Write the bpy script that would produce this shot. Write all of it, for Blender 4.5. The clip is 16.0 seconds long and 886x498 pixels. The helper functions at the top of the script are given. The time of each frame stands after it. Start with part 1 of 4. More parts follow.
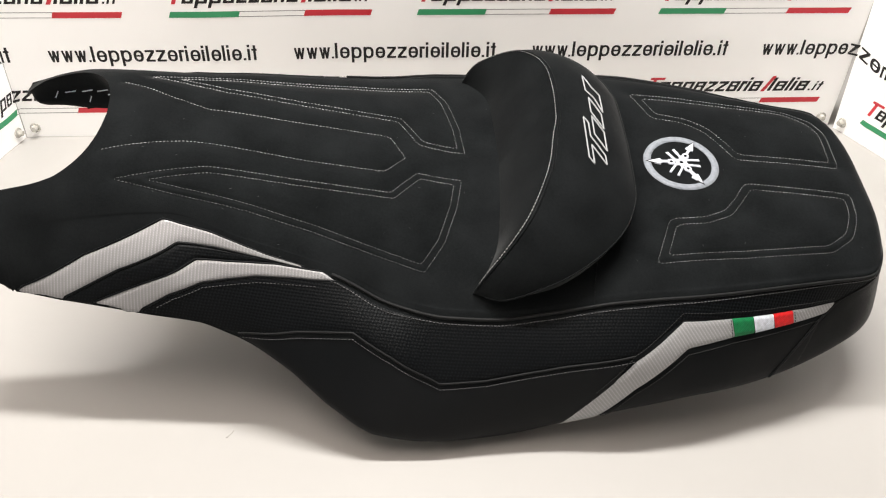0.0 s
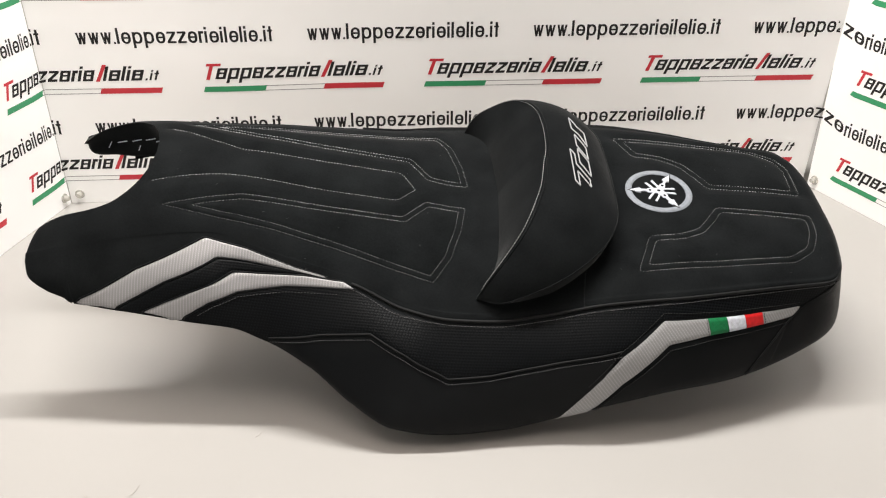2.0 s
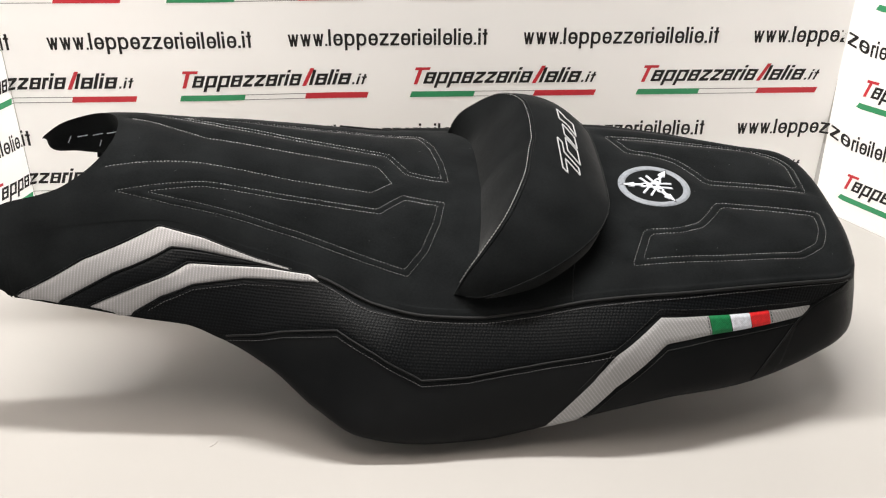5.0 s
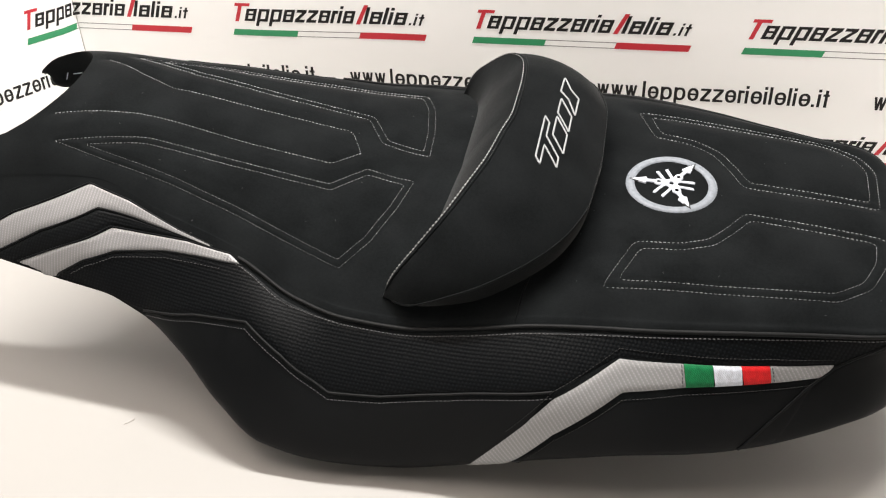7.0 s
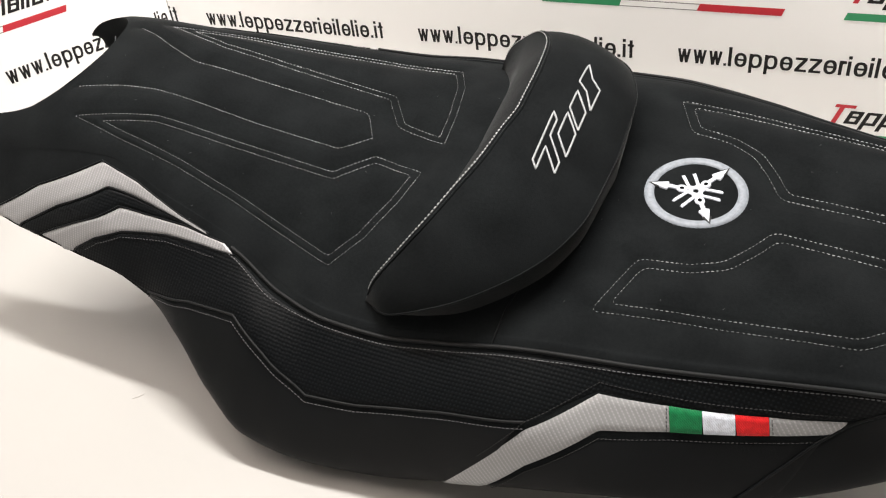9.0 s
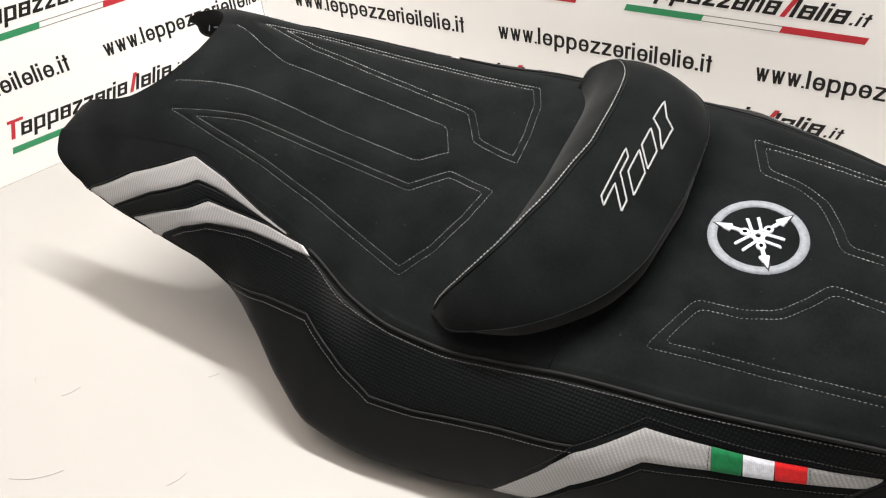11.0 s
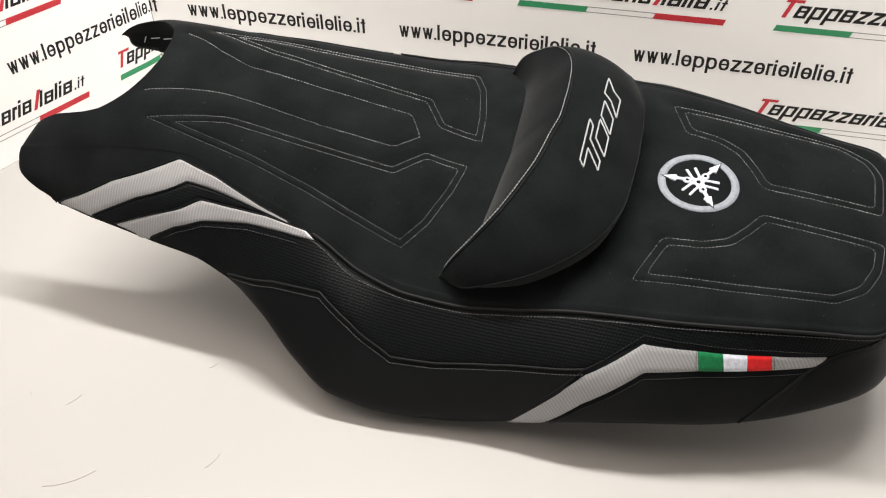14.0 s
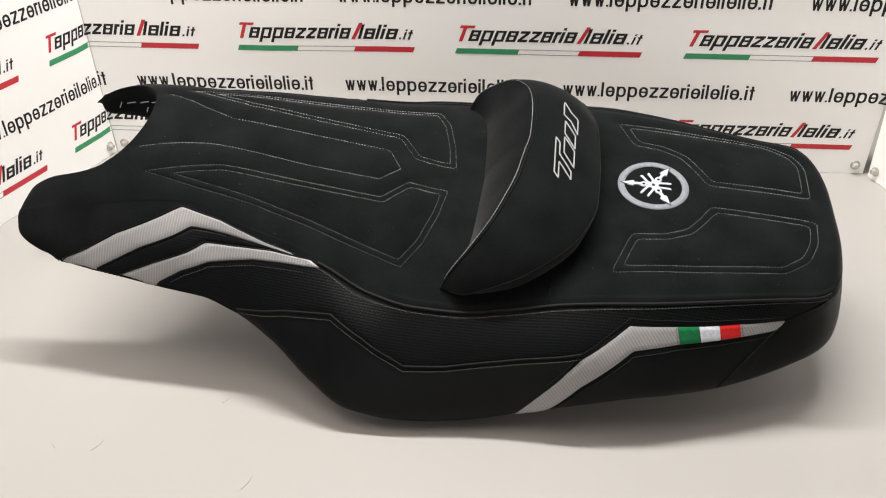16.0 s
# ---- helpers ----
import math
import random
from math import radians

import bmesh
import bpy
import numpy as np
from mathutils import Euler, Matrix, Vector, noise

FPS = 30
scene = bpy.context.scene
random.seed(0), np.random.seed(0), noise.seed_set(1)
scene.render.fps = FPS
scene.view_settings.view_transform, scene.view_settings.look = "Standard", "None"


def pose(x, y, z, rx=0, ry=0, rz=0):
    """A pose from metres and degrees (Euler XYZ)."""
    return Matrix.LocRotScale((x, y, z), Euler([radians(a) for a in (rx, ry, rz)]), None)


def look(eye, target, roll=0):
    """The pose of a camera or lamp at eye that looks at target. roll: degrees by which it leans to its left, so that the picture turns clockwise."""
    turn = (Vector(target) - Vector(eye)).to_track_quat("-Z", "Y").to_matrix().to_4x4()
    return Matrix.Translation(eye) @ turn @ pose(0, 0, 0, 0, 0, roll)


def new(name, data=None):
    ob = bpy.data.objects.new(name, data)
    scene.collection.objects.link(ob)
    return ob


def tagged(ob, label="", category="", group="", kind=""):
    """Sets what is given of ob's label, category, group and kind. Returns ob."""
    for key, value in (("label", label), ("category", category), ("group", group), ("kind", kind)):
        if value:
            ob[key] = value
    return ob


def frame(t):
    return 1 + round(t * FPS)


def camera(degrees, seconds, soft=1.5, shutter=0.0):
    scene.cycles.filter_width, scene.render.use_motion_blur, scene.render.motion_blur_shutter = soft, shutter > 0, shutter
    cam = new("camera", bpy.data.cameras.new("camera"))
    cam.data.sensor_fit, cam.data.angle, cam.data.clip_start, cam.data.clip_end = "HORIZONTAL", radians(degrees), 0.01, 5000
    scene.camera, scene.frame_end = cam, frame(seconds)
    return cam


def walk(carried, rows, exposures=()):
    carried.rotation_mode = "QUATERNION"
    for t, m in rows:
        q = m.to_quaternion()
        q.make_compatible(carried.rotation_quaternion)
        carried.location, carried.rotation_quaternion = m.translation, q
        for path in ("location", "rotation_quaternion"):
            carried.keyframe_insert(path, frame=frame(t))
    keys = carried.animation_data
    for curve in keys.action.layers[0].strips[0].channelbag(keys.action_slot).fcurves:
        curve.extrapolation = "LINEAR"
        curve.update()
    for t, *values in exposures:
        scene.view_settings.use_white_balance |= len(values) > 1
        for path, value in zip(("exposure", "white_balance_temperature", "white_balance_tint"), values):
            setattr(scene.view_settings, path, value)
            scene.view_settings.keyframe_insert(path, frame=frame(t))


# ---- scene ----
cam = camera(53.1, 16.0, soft=1.15)
PATH = [
    (0, (-0.03, 0.005, 0.7), (0.036, 1.636, -0.456), 1.4),
    (0.5, (-0.032, -0.053, 0.69), (0.037, 1.622, -0.401), 1.3),
    (1, (-0.03, -0.097, 0.678), (0.04, 1.618, -0.348), 1.0),
    (1.5, (-0.03, -0.132, 0.675), (0.034, 1.616, -0.294), 0.7),
    (2, (-0.031, -0.159, 0.667), (0.015, 1.612, -0.261), 0.1),
    (2.5, (-0.032, -0.175, 0.651), (0.008, 1.621, -0.23), -0.5),
    (3, (-0.033, -0.183, 0.616), (0.017, 1.636, -0.214), -0.7),
    (3.5, (-0.04, -0.199, 0.59), (0.027, 1.64, -0.194), -0.5),
    (4, (-0.047, -0.195, 0.57), (0.037, 1.662, -0.168), -0.5),
    (4.5, (-0.038, -0.174, 0.563), (0.045, 1.682, -0.178), -0.2),
    (4.7, (-0.025, -0.153, 0.559), (0.047, 1.696, -0.199), -0.0),
    (6.8, (0.233, 0.054, 0.549), (-0.18, 1.774, -0.384), -1.1),
    (7, (0.253, 0.07, 0.557), (-0.196, 1.773, -0.392), -1.0),
    (7.5, (0.291, 0.106, 0.562), (-0.245, 1.765, -0.418), -0.8),
    (8, (0.323, 0.136, 0.565), (-0.305, 1.733, -0.463), -1.6),
    (8.5, (0.351, 0.168, 0.574), (-0.36, 1.702, -0.492), -3.4),
    (9, (0.365, 0.195, 0.589), (-0.394, 1.69, -0.502), -4.3),
    (9.5, (0.371, 0.209, 0.604), (-0.435, 1.671, -0.498), -4.4),
    (9.7, (0.37, 0.212, 0.61), (-0.454, 1.666, -0.488), -4.2),
    (11.8, (0.354, 0.158, 0.679), (-0.469, 1.52, -0.533), -1.5),
    (12, (0.352, 0.147, 0.681), (-0.452, 1.518, -0.533), -1.3),
    (12.5, (0.344, 0.124, 0.689), (-0.411, 1.524, -0.523), -0.9),
    (13, (0.31, 0.088, 0.696), (-0.376, 1.532, -0.505), -0.6),
    (13.5, (0.259, 0.046, 0.701), (-0.302, 1.554, -0.488), 0.2),
    (14, (0.227, 0.018, 0.699), (-0.214, 1.579, -0.472), 0.7),
    (14.5, (0.21, -0.015, 0.699), (-0.151, 1.582, -0.45), 0.4),
    (15, (0.193, -0.048, 0.699), (-0.096, 1.589, -0.413), -0.4),
    (15.5, (0.172, -0.085, 0.703), (-0.079, 1.585, -0.369), -0.7),
    (16, (0.144, -0.111, 0.704), (-0.085, 1.58, -0.34), -0.5),
]
walk(cam, [(t, look(eye, target, roll)) for t, eye, target, roll in PATH],
     exposures=[(0, 0.18), (1.0, 0.03), (1.5, 0.0), (4.5, 0.06), (7, 0.24), (9, 0.24), (12.5, 0.16), (14, 0.11), (15.5, 0.04), (16, -0.10)])

# ---------- light and exposure ----------
world = bpy.data.worlds.new("world")
scene.world = world
world.use_nodes = True
world.node_tree.nodes["Background"].inputs[0].default_value = (0.9, 0.95, 1.0, 1)
world.node_tree.nodes["Background"].inputs[1].default_value = 0.06


def area(name, eye, target, sx, sy, power, colour):
    data = bpy.data.lights.new(name, "AREA")
    data.shape, data.size, data.size_y, data.energy, data.color = "RECTANGLE", sx, sy, power, colour
    ob = new(name, data)
    ob.matrix_world = look(eye, target)
    return ob


area("ceiling_lamp", (0.02, 1.02, 1.80), (0.02, 1.02, 0), 1.3, 0.10, 57, (1.0, 0.968, 0.930))
# added low fill from the front, no real window: brightens the upright boards
area("room_window", (0.0, -2.4, 0.60), (0.0, 1.3, 0.40), 2.8, 0.9, 15.5, (1.0, 0.968, 0.945))
# added broad warm fill, not a known fixture: lifts front deck, backrest and boards
area("ceiling_lamp_middle", (-0.55, 0.45, 1.80), (-0.3, 0.65, 0), 1.6, 1.1, 27, (1.0, 0.885, 0.79))


# ---------- materials ----------
class Nodes:
    """A material with its principled shader, and short ways to add nodes to it."""

    def __init__(self, name, colour, rough, metal=0.0, spec=0.5):
        self.m = bpy.data.materials.new(name)
        self.m.use_nodes = True
        self.t = self.m.node_tree
        self.b = self.t.nodes["Principled BSDF"]
        self.b.inputs["Base Color"].default_value = (*colour, 1)
        self.b.inputs["Roughness"].default_value = rough
        self.b.inputs["Metallic"].default_value = metal
        self.b.inputs["Specular IOR Level"].default_value = spec
        self.coord = self.t.nodes.new("ShaderNodeTexCoord")

    def node(self, kind, **inputs):
        n = self.t.nodes.new(kind)
        for key, value in inputs.items():
            n.inputs[key.replace("_", " ")].default_value = value
        return n

    def link(self, a, b):
        self.t.links.new(a, b)

    def noise(self, scale, detail=4.0, where="Object"):
        n = self.node("ShaderNodeTexNoise", Scale=scale, Detail=detail)
        self.link(self.coord.outputs[where], n.inputs["Vector"])
        return n.outputs["Fac"]

    def ramp(self, fac, a, b, low=0.3, high=0.7):
        r = self.t.nodes.new("ShaderNodeValToRGB")
        r.color_ramp.elements[0].position, r.color_ramp.elements[0].color = low, (*a, 1)
        r.color_ramp.elements[1].position, r.color_ramp.elements[1].color = high, (*b, 1)
        self.link(fac, r.inputs["Fac"])
        return r.outputs["Color"]

    def math(self, op, a, b=None):
        n = self.t.nodes.new("ShaderNodeMath")
        n.operation = op
        for i, v in enumerate((a, b)):
            if v is None:
                continue
            if isinstance(v, (int, float)):
                n.inputs[i].default_value = v
            else:
                self.link(v, n.inputs[i])
        return n.outputs[0]

    def bump(self, height, strength, distance):
        n = self.node("ShaderNodeBump", Strength=strength, Distance=distance)
        self.link(height, n.inputs["Height"])
        old = self.b.inputs["Normal"]
        if old.is_linked:
            self.link(old.links[0].from_socket, n.inputs["Normal"])
        self.link(n.outputs["Normal"], old)

    def uv_waves(self, fu, fv):
        """sin(u fu) and sin(v fv) of the cloth's own length and width, in metres."""
        sep = self.t.nodes.new("ShaderNodeSeparateXYZ")
        self.link(self.coord.outputs["UV"], sep.inputs[0])
        return (self.math("SINE", self.math("MULTIPLY", sep.outputs[0], fu)), self.math("SINE", self.math("MULTIPLY", sep.outputs[1], fv)))


def mat_suede():
    n = Nodes("black_suede", (0.006, 0.006, 0.006), 0.95, spec=0.03)
    nap = n.math("ADD", n.math("MULTIPLY", n.noise(22, 5), 0.6), n.math("MULTIPLY", n.noise(420, 4), 0.4))
    n.link(n.ramp(nap, (0.0043, 0.0049, 0.0052), (0.0101, 0.0114, 0.0120), 0.32, 0.68), n.b.inputs["Base Color"])
    n.b.inputs["Sheen Weight"].default_value = 0.11
    n.b.inputs["Sheen Roughness"].default_value = 0.30
    n.bump(n.noise(900, 3), 0.25, 0.0006)
    n.bump(n.noise(45, 3), 0.15, 0.002)
    return n.m


def mat_vinyl():
    n = Nodes("black_vinyl", (0.0014, 0.0020, 0.0026), 0.42, spec=0.14)
    n.link(n.ramp(n.noise(60, 4), (0.40,) * 3, (0.52,) * 3), n.b.inputs["Roughness"])
    n.bump(n.noise(1400, 2), 0.22, 0.0005)
    n.bump(n.noise(25, 3), 0.12, 0.003)
    return n.m


def weave(n, fu, fv, strength, distance):
    a, b = n.uv_waves(fu, fv)
    h = n.math("MULTIPLY", a, b)
    n.bump(h, strength, distance)
    return h


def mat_carbon():
    n = Nodes("black_carbon_vinyl", (0.0024, 0.0032, 0.0040), 0.5, spec=0.085)
    h = weave(n, 1150.0, 1500.0, 0.45, 0.0003)
    n.link(n.ramp(h, (0.0014, 0.0019, 0.0024), (0.0060, 0.0073, 0.0084), 0.35, 0.65), n.b.inputs["Base Color"])
    n.bump(n.noise(1200, 2), 0.1, 0.0004)
    return n.m


def mat_silver(name, a, b):
    """Pale vinyl with pressed ribs, crossed by a fainter weave."""
    n = Nodes(name, a, 0.36, metal=0.12, spec=0.5)
    p, q = n.uv_waves(1900.0, 2600.0)
    h = n.math("ADD", n.math("MULTIPLY", p, 0.65), n.math("MULTIPLY", n.math("MULTIPLY", p, q), 0.35))
    n.bump(h, 0.4, 0.0003)
    n.bump(n.noise(40, 3), 0.2, 0.003)
    n.link(n.ramp(h, a, b, 0.0, 1.0), n.b.inputs["Base Color"])
    return n.m


def mat_thread(name, colour, rough=0.6, twill=1800.0, relief=0.5):
    n = Nodes(name, colour, rough, spec=0.25)
    n.b.inputs["Sheen Weight"].default_value = 0.04
    a, b = n.uv_waves(twill, twill * 0.3)
    n.bump(n.math("MULTIPLY", a, b), relief, 0.0003)
    dark = tuple(c * 0.72 for c in colour)
    n.link(n.ramp(n.noise(260, 3), dark, colour), n.b.inputs["Base Color"])
    return n.m


def mat_plain(name, colour, rough, var=0.06, scale=9.0, bump=0.05, spec=0.5):
    n = Nodes(name, colour, rough, spec=spec)
    low = tuple(c * (1 - var) for c in colour)
    n.link(n.ramp(n.noise(scale, 6), low, colour), n.b.inputs["Base Color"])
    n.bump(n.noise(scale * 40, 3), bump, 0.001)
    return n.m


SUEDE, VINYL, CARBON = mat_suede(), mat_vinyl(), mat_carbon()
WHITE_CLOTH = mat_silver("white_carbon_vinyl", (0.235, 0.233, 0.237), (0.35, 0.348, 0.352))
GREY_CLOTH = mat_silver("silver_carbon_vinyl", (0.24, 0.24, 0.242), (0.355, 0.355, 0.357))
THREAD = mat_thread("grey_thread", (0.35, 0.35, 0.355))
PIPING = mat_plain("black_piping", (0.006, 0.0065, 0.007), 0.6, 0.2, 60, 0.05, spec=0.2)
DARK_THREAD = mat_thread("black_thread", (0.013, 0.013, 0.013))
SILVER_THREAD = mat_thread("silver_thread", (0.23, 0.25, 0.28), 0.45, 4200.0, 0.25)
MARK_THREAD = mat_thread("pale_grey_thread", (0.35, 0.36, 0.37), 0.5)
WHITE_THREAD = mat_thread("white_thread", (0.62, 0.65, 0.72), 0.5, 4200.0, 0.3)
GREEN_THREAD = mat_thread("green_thread", (0.002, 0.15, 0.046), 0.5, 4200.0, 0.35)
RED_THREAD = mat_thread("red_thread", (0.62, 0.010, 0.012), 0.5, 4200.0, 0.35)
PLASTIC = mat_plain("black_plastic", (0.012, 0.012, 0.012), 0.6, 0.3, 30)
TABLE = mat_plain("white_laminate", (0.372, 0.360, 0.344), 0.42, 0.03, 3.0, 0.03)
PANEL = mat_plain("white_printed_board", (0.925, 0.92, 0.91), 0.45, 0.03, 2.0, 0.03)
INK = mat_plain("black_ink", (0.013, 0.012, 0.012), 0.6, 0.2, 40, 0.02, spec=0.25)
RED_INK = mat_plain("red_ink", (0.54, 0.022, 0.036), 0.5, 0.1, 40, 0.02)
GREEN_INK = mat_plain("green_ink", (0.030, 0.28, 0.115), 0.5, 0.1, 40, 0.02)
GREY_INK = mat_plain("grey_ink", (0.22, 0.21, 0.205), 0.5, 0.1, 40, 0.02)
PLASTER = mat_plain("room_paint", (0.62, 0.60, 0.57), 0.8, 0.05, 2.0)
FLOORING = mat_plain("grey_floor", (0.30, 0.29, 0.28), 0.6, 0.15, 3.0)
CLEAR = Nodes("clear_plastic", (0.80, 0.78, 0.72), 0.15)
CLEAR.b.inputs["Transmission Weight"].default_value = 0.6
CLEAR = CLEAR.m
DUST = mat_plain("dust_fibre", (0.42, 0.40, 0.37), 0.9)


# ---------- building helpers ----------
def mesh_object(name, verts, faces, material, parent=None, label="", smooth=True, uvs=None):
    me = bpy.data.meshes.new(name)
    me.from_pydata([tuple(map(float, v)) for v in verts], [], faces)
    if uvs is not None:
        layer = me.uv_layers.new(name="UVMap")
        idx = np.empty(len(me.loops), dtype=np.int32)
        me.loops.foreach_get("vertex_index", idx)
        layer.data.foreach_set("uv", np.asarray(uvs, dtype=np.float32)[idx].ravel())
    me.materials.append(material)
    if smooth:
        me.polygons.foreach_set("use_smooth", [True] * len(me.polygons))
    me.update()
    ob = new(name, me)
    if parent is not None:
        ob.parent = parent
    if label:
        tagged(ob, label)
    return ob


def part(name, bm, material, parent, label="", smooth=False):
    me = bpy.data.meshes.new(name)
    bm.to_mesh(me)
    bm.free()
    me.materials.append(material)
    if smooth:
        me.polygons.foreach_set("use_smooth", [True] * len(me.polygons))
    ob = new(name, me)
    if parent is not None:
        ob.parent = parent
    if label:
        tagged(ob, label)
    return ob


def grid_faces(nu, nv, flip=False, start=0):
    out = []
    for i in range(nu - 1):
        for j in range(nv - 1):
            a = start + i * nv + j
            q = (a, a + 1, a + nv + 1, a + nv)
            out.append(q[::-1] if flip else q)
    return out


def box(bm, lo, hi, bevel=0.0):
    made = bmesh.ops.create_cube(bm, size=1.0)["verts"]
    size = Vector(hi) - Vector(lo)
    bmesh.ops.transform(bm, matrix=Matrix.Translation((Vector(lo) + Vector(hi)) / 2) @ Matrix.Diagonal((*size, 1)), verts=made)
    if bevel:
        edges = {e for v in made for e in v.link_edges}
        bmesh.ops.bevel(bm, geom=list(edges), offset=bevel, segments=2, affect="EDGES")


def pchip(knots):
    """A smooth curve without overshoot through knots of (x, value)."""
    xs, ys = np.array([k[0] for k in knots], float), np.array([k[1] for k in knots], float)
    h, d = np.diff(xs), np.diff(ys) / np.diff(xs)
    m = np.zeros(len(xs))
    m[0], m[-1] = d[0], d[-1]
    for i in range(1, len(xs) - 1):
        if d[i - 1] * d[i] > 0:
            w1, w2 = 2 * h[i] + h[i - 1], h[i] + 2 * h[i - 1]
            m[i] = (w1 + w2) / (w1 / d[i - 1] + w2 / d[i])

    def f(x):
        x = np.clip(x, xs[0], xs[-1])
        i = np.clip(np.searchsorted(xs, x) - 1, 0, len(xs) - 2)
        t = (x - xs[i]) / h[i]
        return (ys[i] * (1 + 2 * t) * (1 - t) ** 2 + h[i] * m[i] * t * (1 - t) ** 2
                + ys[i + 1] * t * t * (3 - 2 * t) + h[i] * m[i + 1] * t * t * (t - 1))
    return f


def polyline(points, step):
    """Points at even steps along a polyline of any dimension."""
    p = np.array(points, float)
    out = []
    for a, b in zip(p[:-1], p[1:]):
        n = max(1, int(np.linalg.norm(b - a) / step))
        out += [a + (b - a) * k / n for k in range(n)]
    return np.array(out + [p[-1]])


def rounded(points, r, n=5, closed=False):
    """A polyline whose corners are rounded with about the radius r."""
    p = [np.array(q, float) for q in points]
    out = [] if closed else [p[0]]
    m = len(p)
    for i in range(m if closed else m - 2):
        a, b, c = (p[i - 1], p[i], p[(i + 1) % m]) if closed else (p[i], p[i + 1], p[i + 2])
        la, lc = np.linalg.norm(a - b), np.linalg.norm(c - b)
        s, e = b + (a - b) * min(r / la, 0.45), b + (c - b) * min(r / lc, 0.45)
        for k in range(n + 1):
            t = k / n
            out.append(s * (1 - t) ** 2 + 2 * b * t * (1 - t) + e * t * t)
    return out + ([out[0]] if closed else [p[-1]])


# ---------- the setting: table, printed boards, room ----------
def setting():
    bm = bmesh.new()
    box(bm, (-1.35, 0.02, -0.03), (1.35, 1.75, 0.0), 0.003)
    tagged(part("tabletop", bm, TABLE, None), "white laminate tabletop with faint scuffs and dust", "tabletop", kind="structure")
    bm = bmesh.new()
    for x in (-1.25, 1.25):
        for y in (0.12, 1.65):
            box(bm, (x - 0.03, y - 0.03, -0.75), (x + 0.03, y + 0.03, -0.03), 0.004)
    tagged(part("table_base", bm, PLASTIC, None), "four square dark legs under the white tabletop", "table base", kind="structure")
    bm = bmesh.new()
    box(bm, (-3.0, -2.6, -0.8), (3.0, 3.0, -0.75))
    tagged(part("floor", bm, FLOORING, None), "plain grey workshop floor", "floor", kind="structure")
    # ceiling and walls are out of view, added to close the room for bounced light
    bm = bmesh.new()
    box(bm, (-3.0, -2.6, 1.85), (3.0, 3.0, 1.95))
    tagged(part("ceiling", bm, PLASTER, None), "unseen white ceiling added for reflected light", "ceiling", kind="structure")
    for name, lo, hi in (("wall_north", (-3, 2.9, -0.75), (3, 3.0, 1.85)), ("wall_south", (-3, -2.6, -0.75), (3, -2.5, 1.85)),
                         ("wall_west", (-3, -2.5, -0.75), (-2.9, 2.9, 1.85)), ("wall_east", (2.9, -2.5, -0.75), (3, 2.9, 1.85))):
        bm = bmesh.new()
        box(bm, lo, hi)
        tagged(part(name, bm, PLASTER, None), "unseen pale room wall added for reflected light", "wall", kind="structure")


setting()

# The boards are one print folded at two corners: b runs along it, with 0 at the middle of the back board.
CORNER_L, CORNER_R, BOARD_TOP = -0.6606, 0.6882, 0.66
BACK_Y, BACK_SLOPE = 1.3357, 0.0442
DIR_L = Vector((-0.2110, -0.9775)).normalized()
DIR_B = Vector((1.0, BACK_SLOPE)).normalized()
DIR_R = Vector((0.3461, -0.9382)).normalized()
LEN_L, LEN_R = 0.95, 0.80


def fold(b, z, lift=0.0):
    """The place of the point b along the print and z above the table, lifted off the board."""
    if b < CORNER_L:
        way, d, start = -DIR_L, b - CORNER_L, DIR_B * CORNER_L
    elif b > CORNER_R:
        way, d, start = DIR_R, b - CORNER_R, DIR_B * CORNER_R
    else:
        way, d, start = DIR_B, b, Vector((0, 0))
    # the light boards lean a little forwards
    c = max(CORNER_L, min(CORNER_R, b))
    lean = 0.1013 + (0.0154 * c / CORNER_R if c > 0 else -0.0230 * c / CORNER_L)
    skew = z - 0.2 if b > CORNER_R else 0.0  # the right board stands a little askew
    return (start.x + way.x * d + way.y * lift - 0.024 * skew, BACK_Y + start.y + way.y * d - way.x * lift - lean * z + 0.04 * skew, z)


def board(name, b0, b1, label):
    t, nb, nz = 0.006, 30, 16
    bm = bmesh.new()
    rows = [[[bm.verts.new(fold(b0 + (b1 - b0) * i / nb, 0.0005 + (BOARD_TOP - 0.0005) * j / nz, l)) for j in range(nz + 1)] for i in range(nb + 1)] for l in (0, -t)]
    for g in rows:
        for i in range(nb):
            for j in range(nz):
                bm.faces.new((g[i][j], g[i + 1][j], g[i + 1][j + 1], g[i][j + 1]))
    f, k = rows
    for i in range(nb):
        bm.faces.new((f[i][0], f[i + 1][0], k[i + 1][0], k[i][0])), bm.faces.new((f[i][nz], f[i + 1][nz], k[i + 1][nz], k[i][nz]))
    for j in range(nz):
        bm.faces.new((f[0][j], f[0][j + 1], k[0][j + 1], k[0][j])), bm.faces.new((f[nb][j], f[nb][j + 1], k[nb][j + 1], k[nb][j]))
    bmesh.ops.recalc_face_normals(bm, faces=bm.faces[:])
    return tagged(part(name, bm, PANEL, None), label, "backdrop board", "backdrop boards", "structure")


BOARDS = {
    "back": board("wall_back_board", CORNER_L + 0.0005, CORNER_R - 0.0005, "white display board printed with rows of logos and web addresses"),
    "left": board("wall_left_board", CORNER_L - LEN_L, CORNER_L - 0.0015, "white printed display board standing at an angle to the back one"),
    "right": board("wall_right_board", CORNER_R + 0.0015, CORNER_R + LEN_R, "white printed display board turned away from the back one"),
}


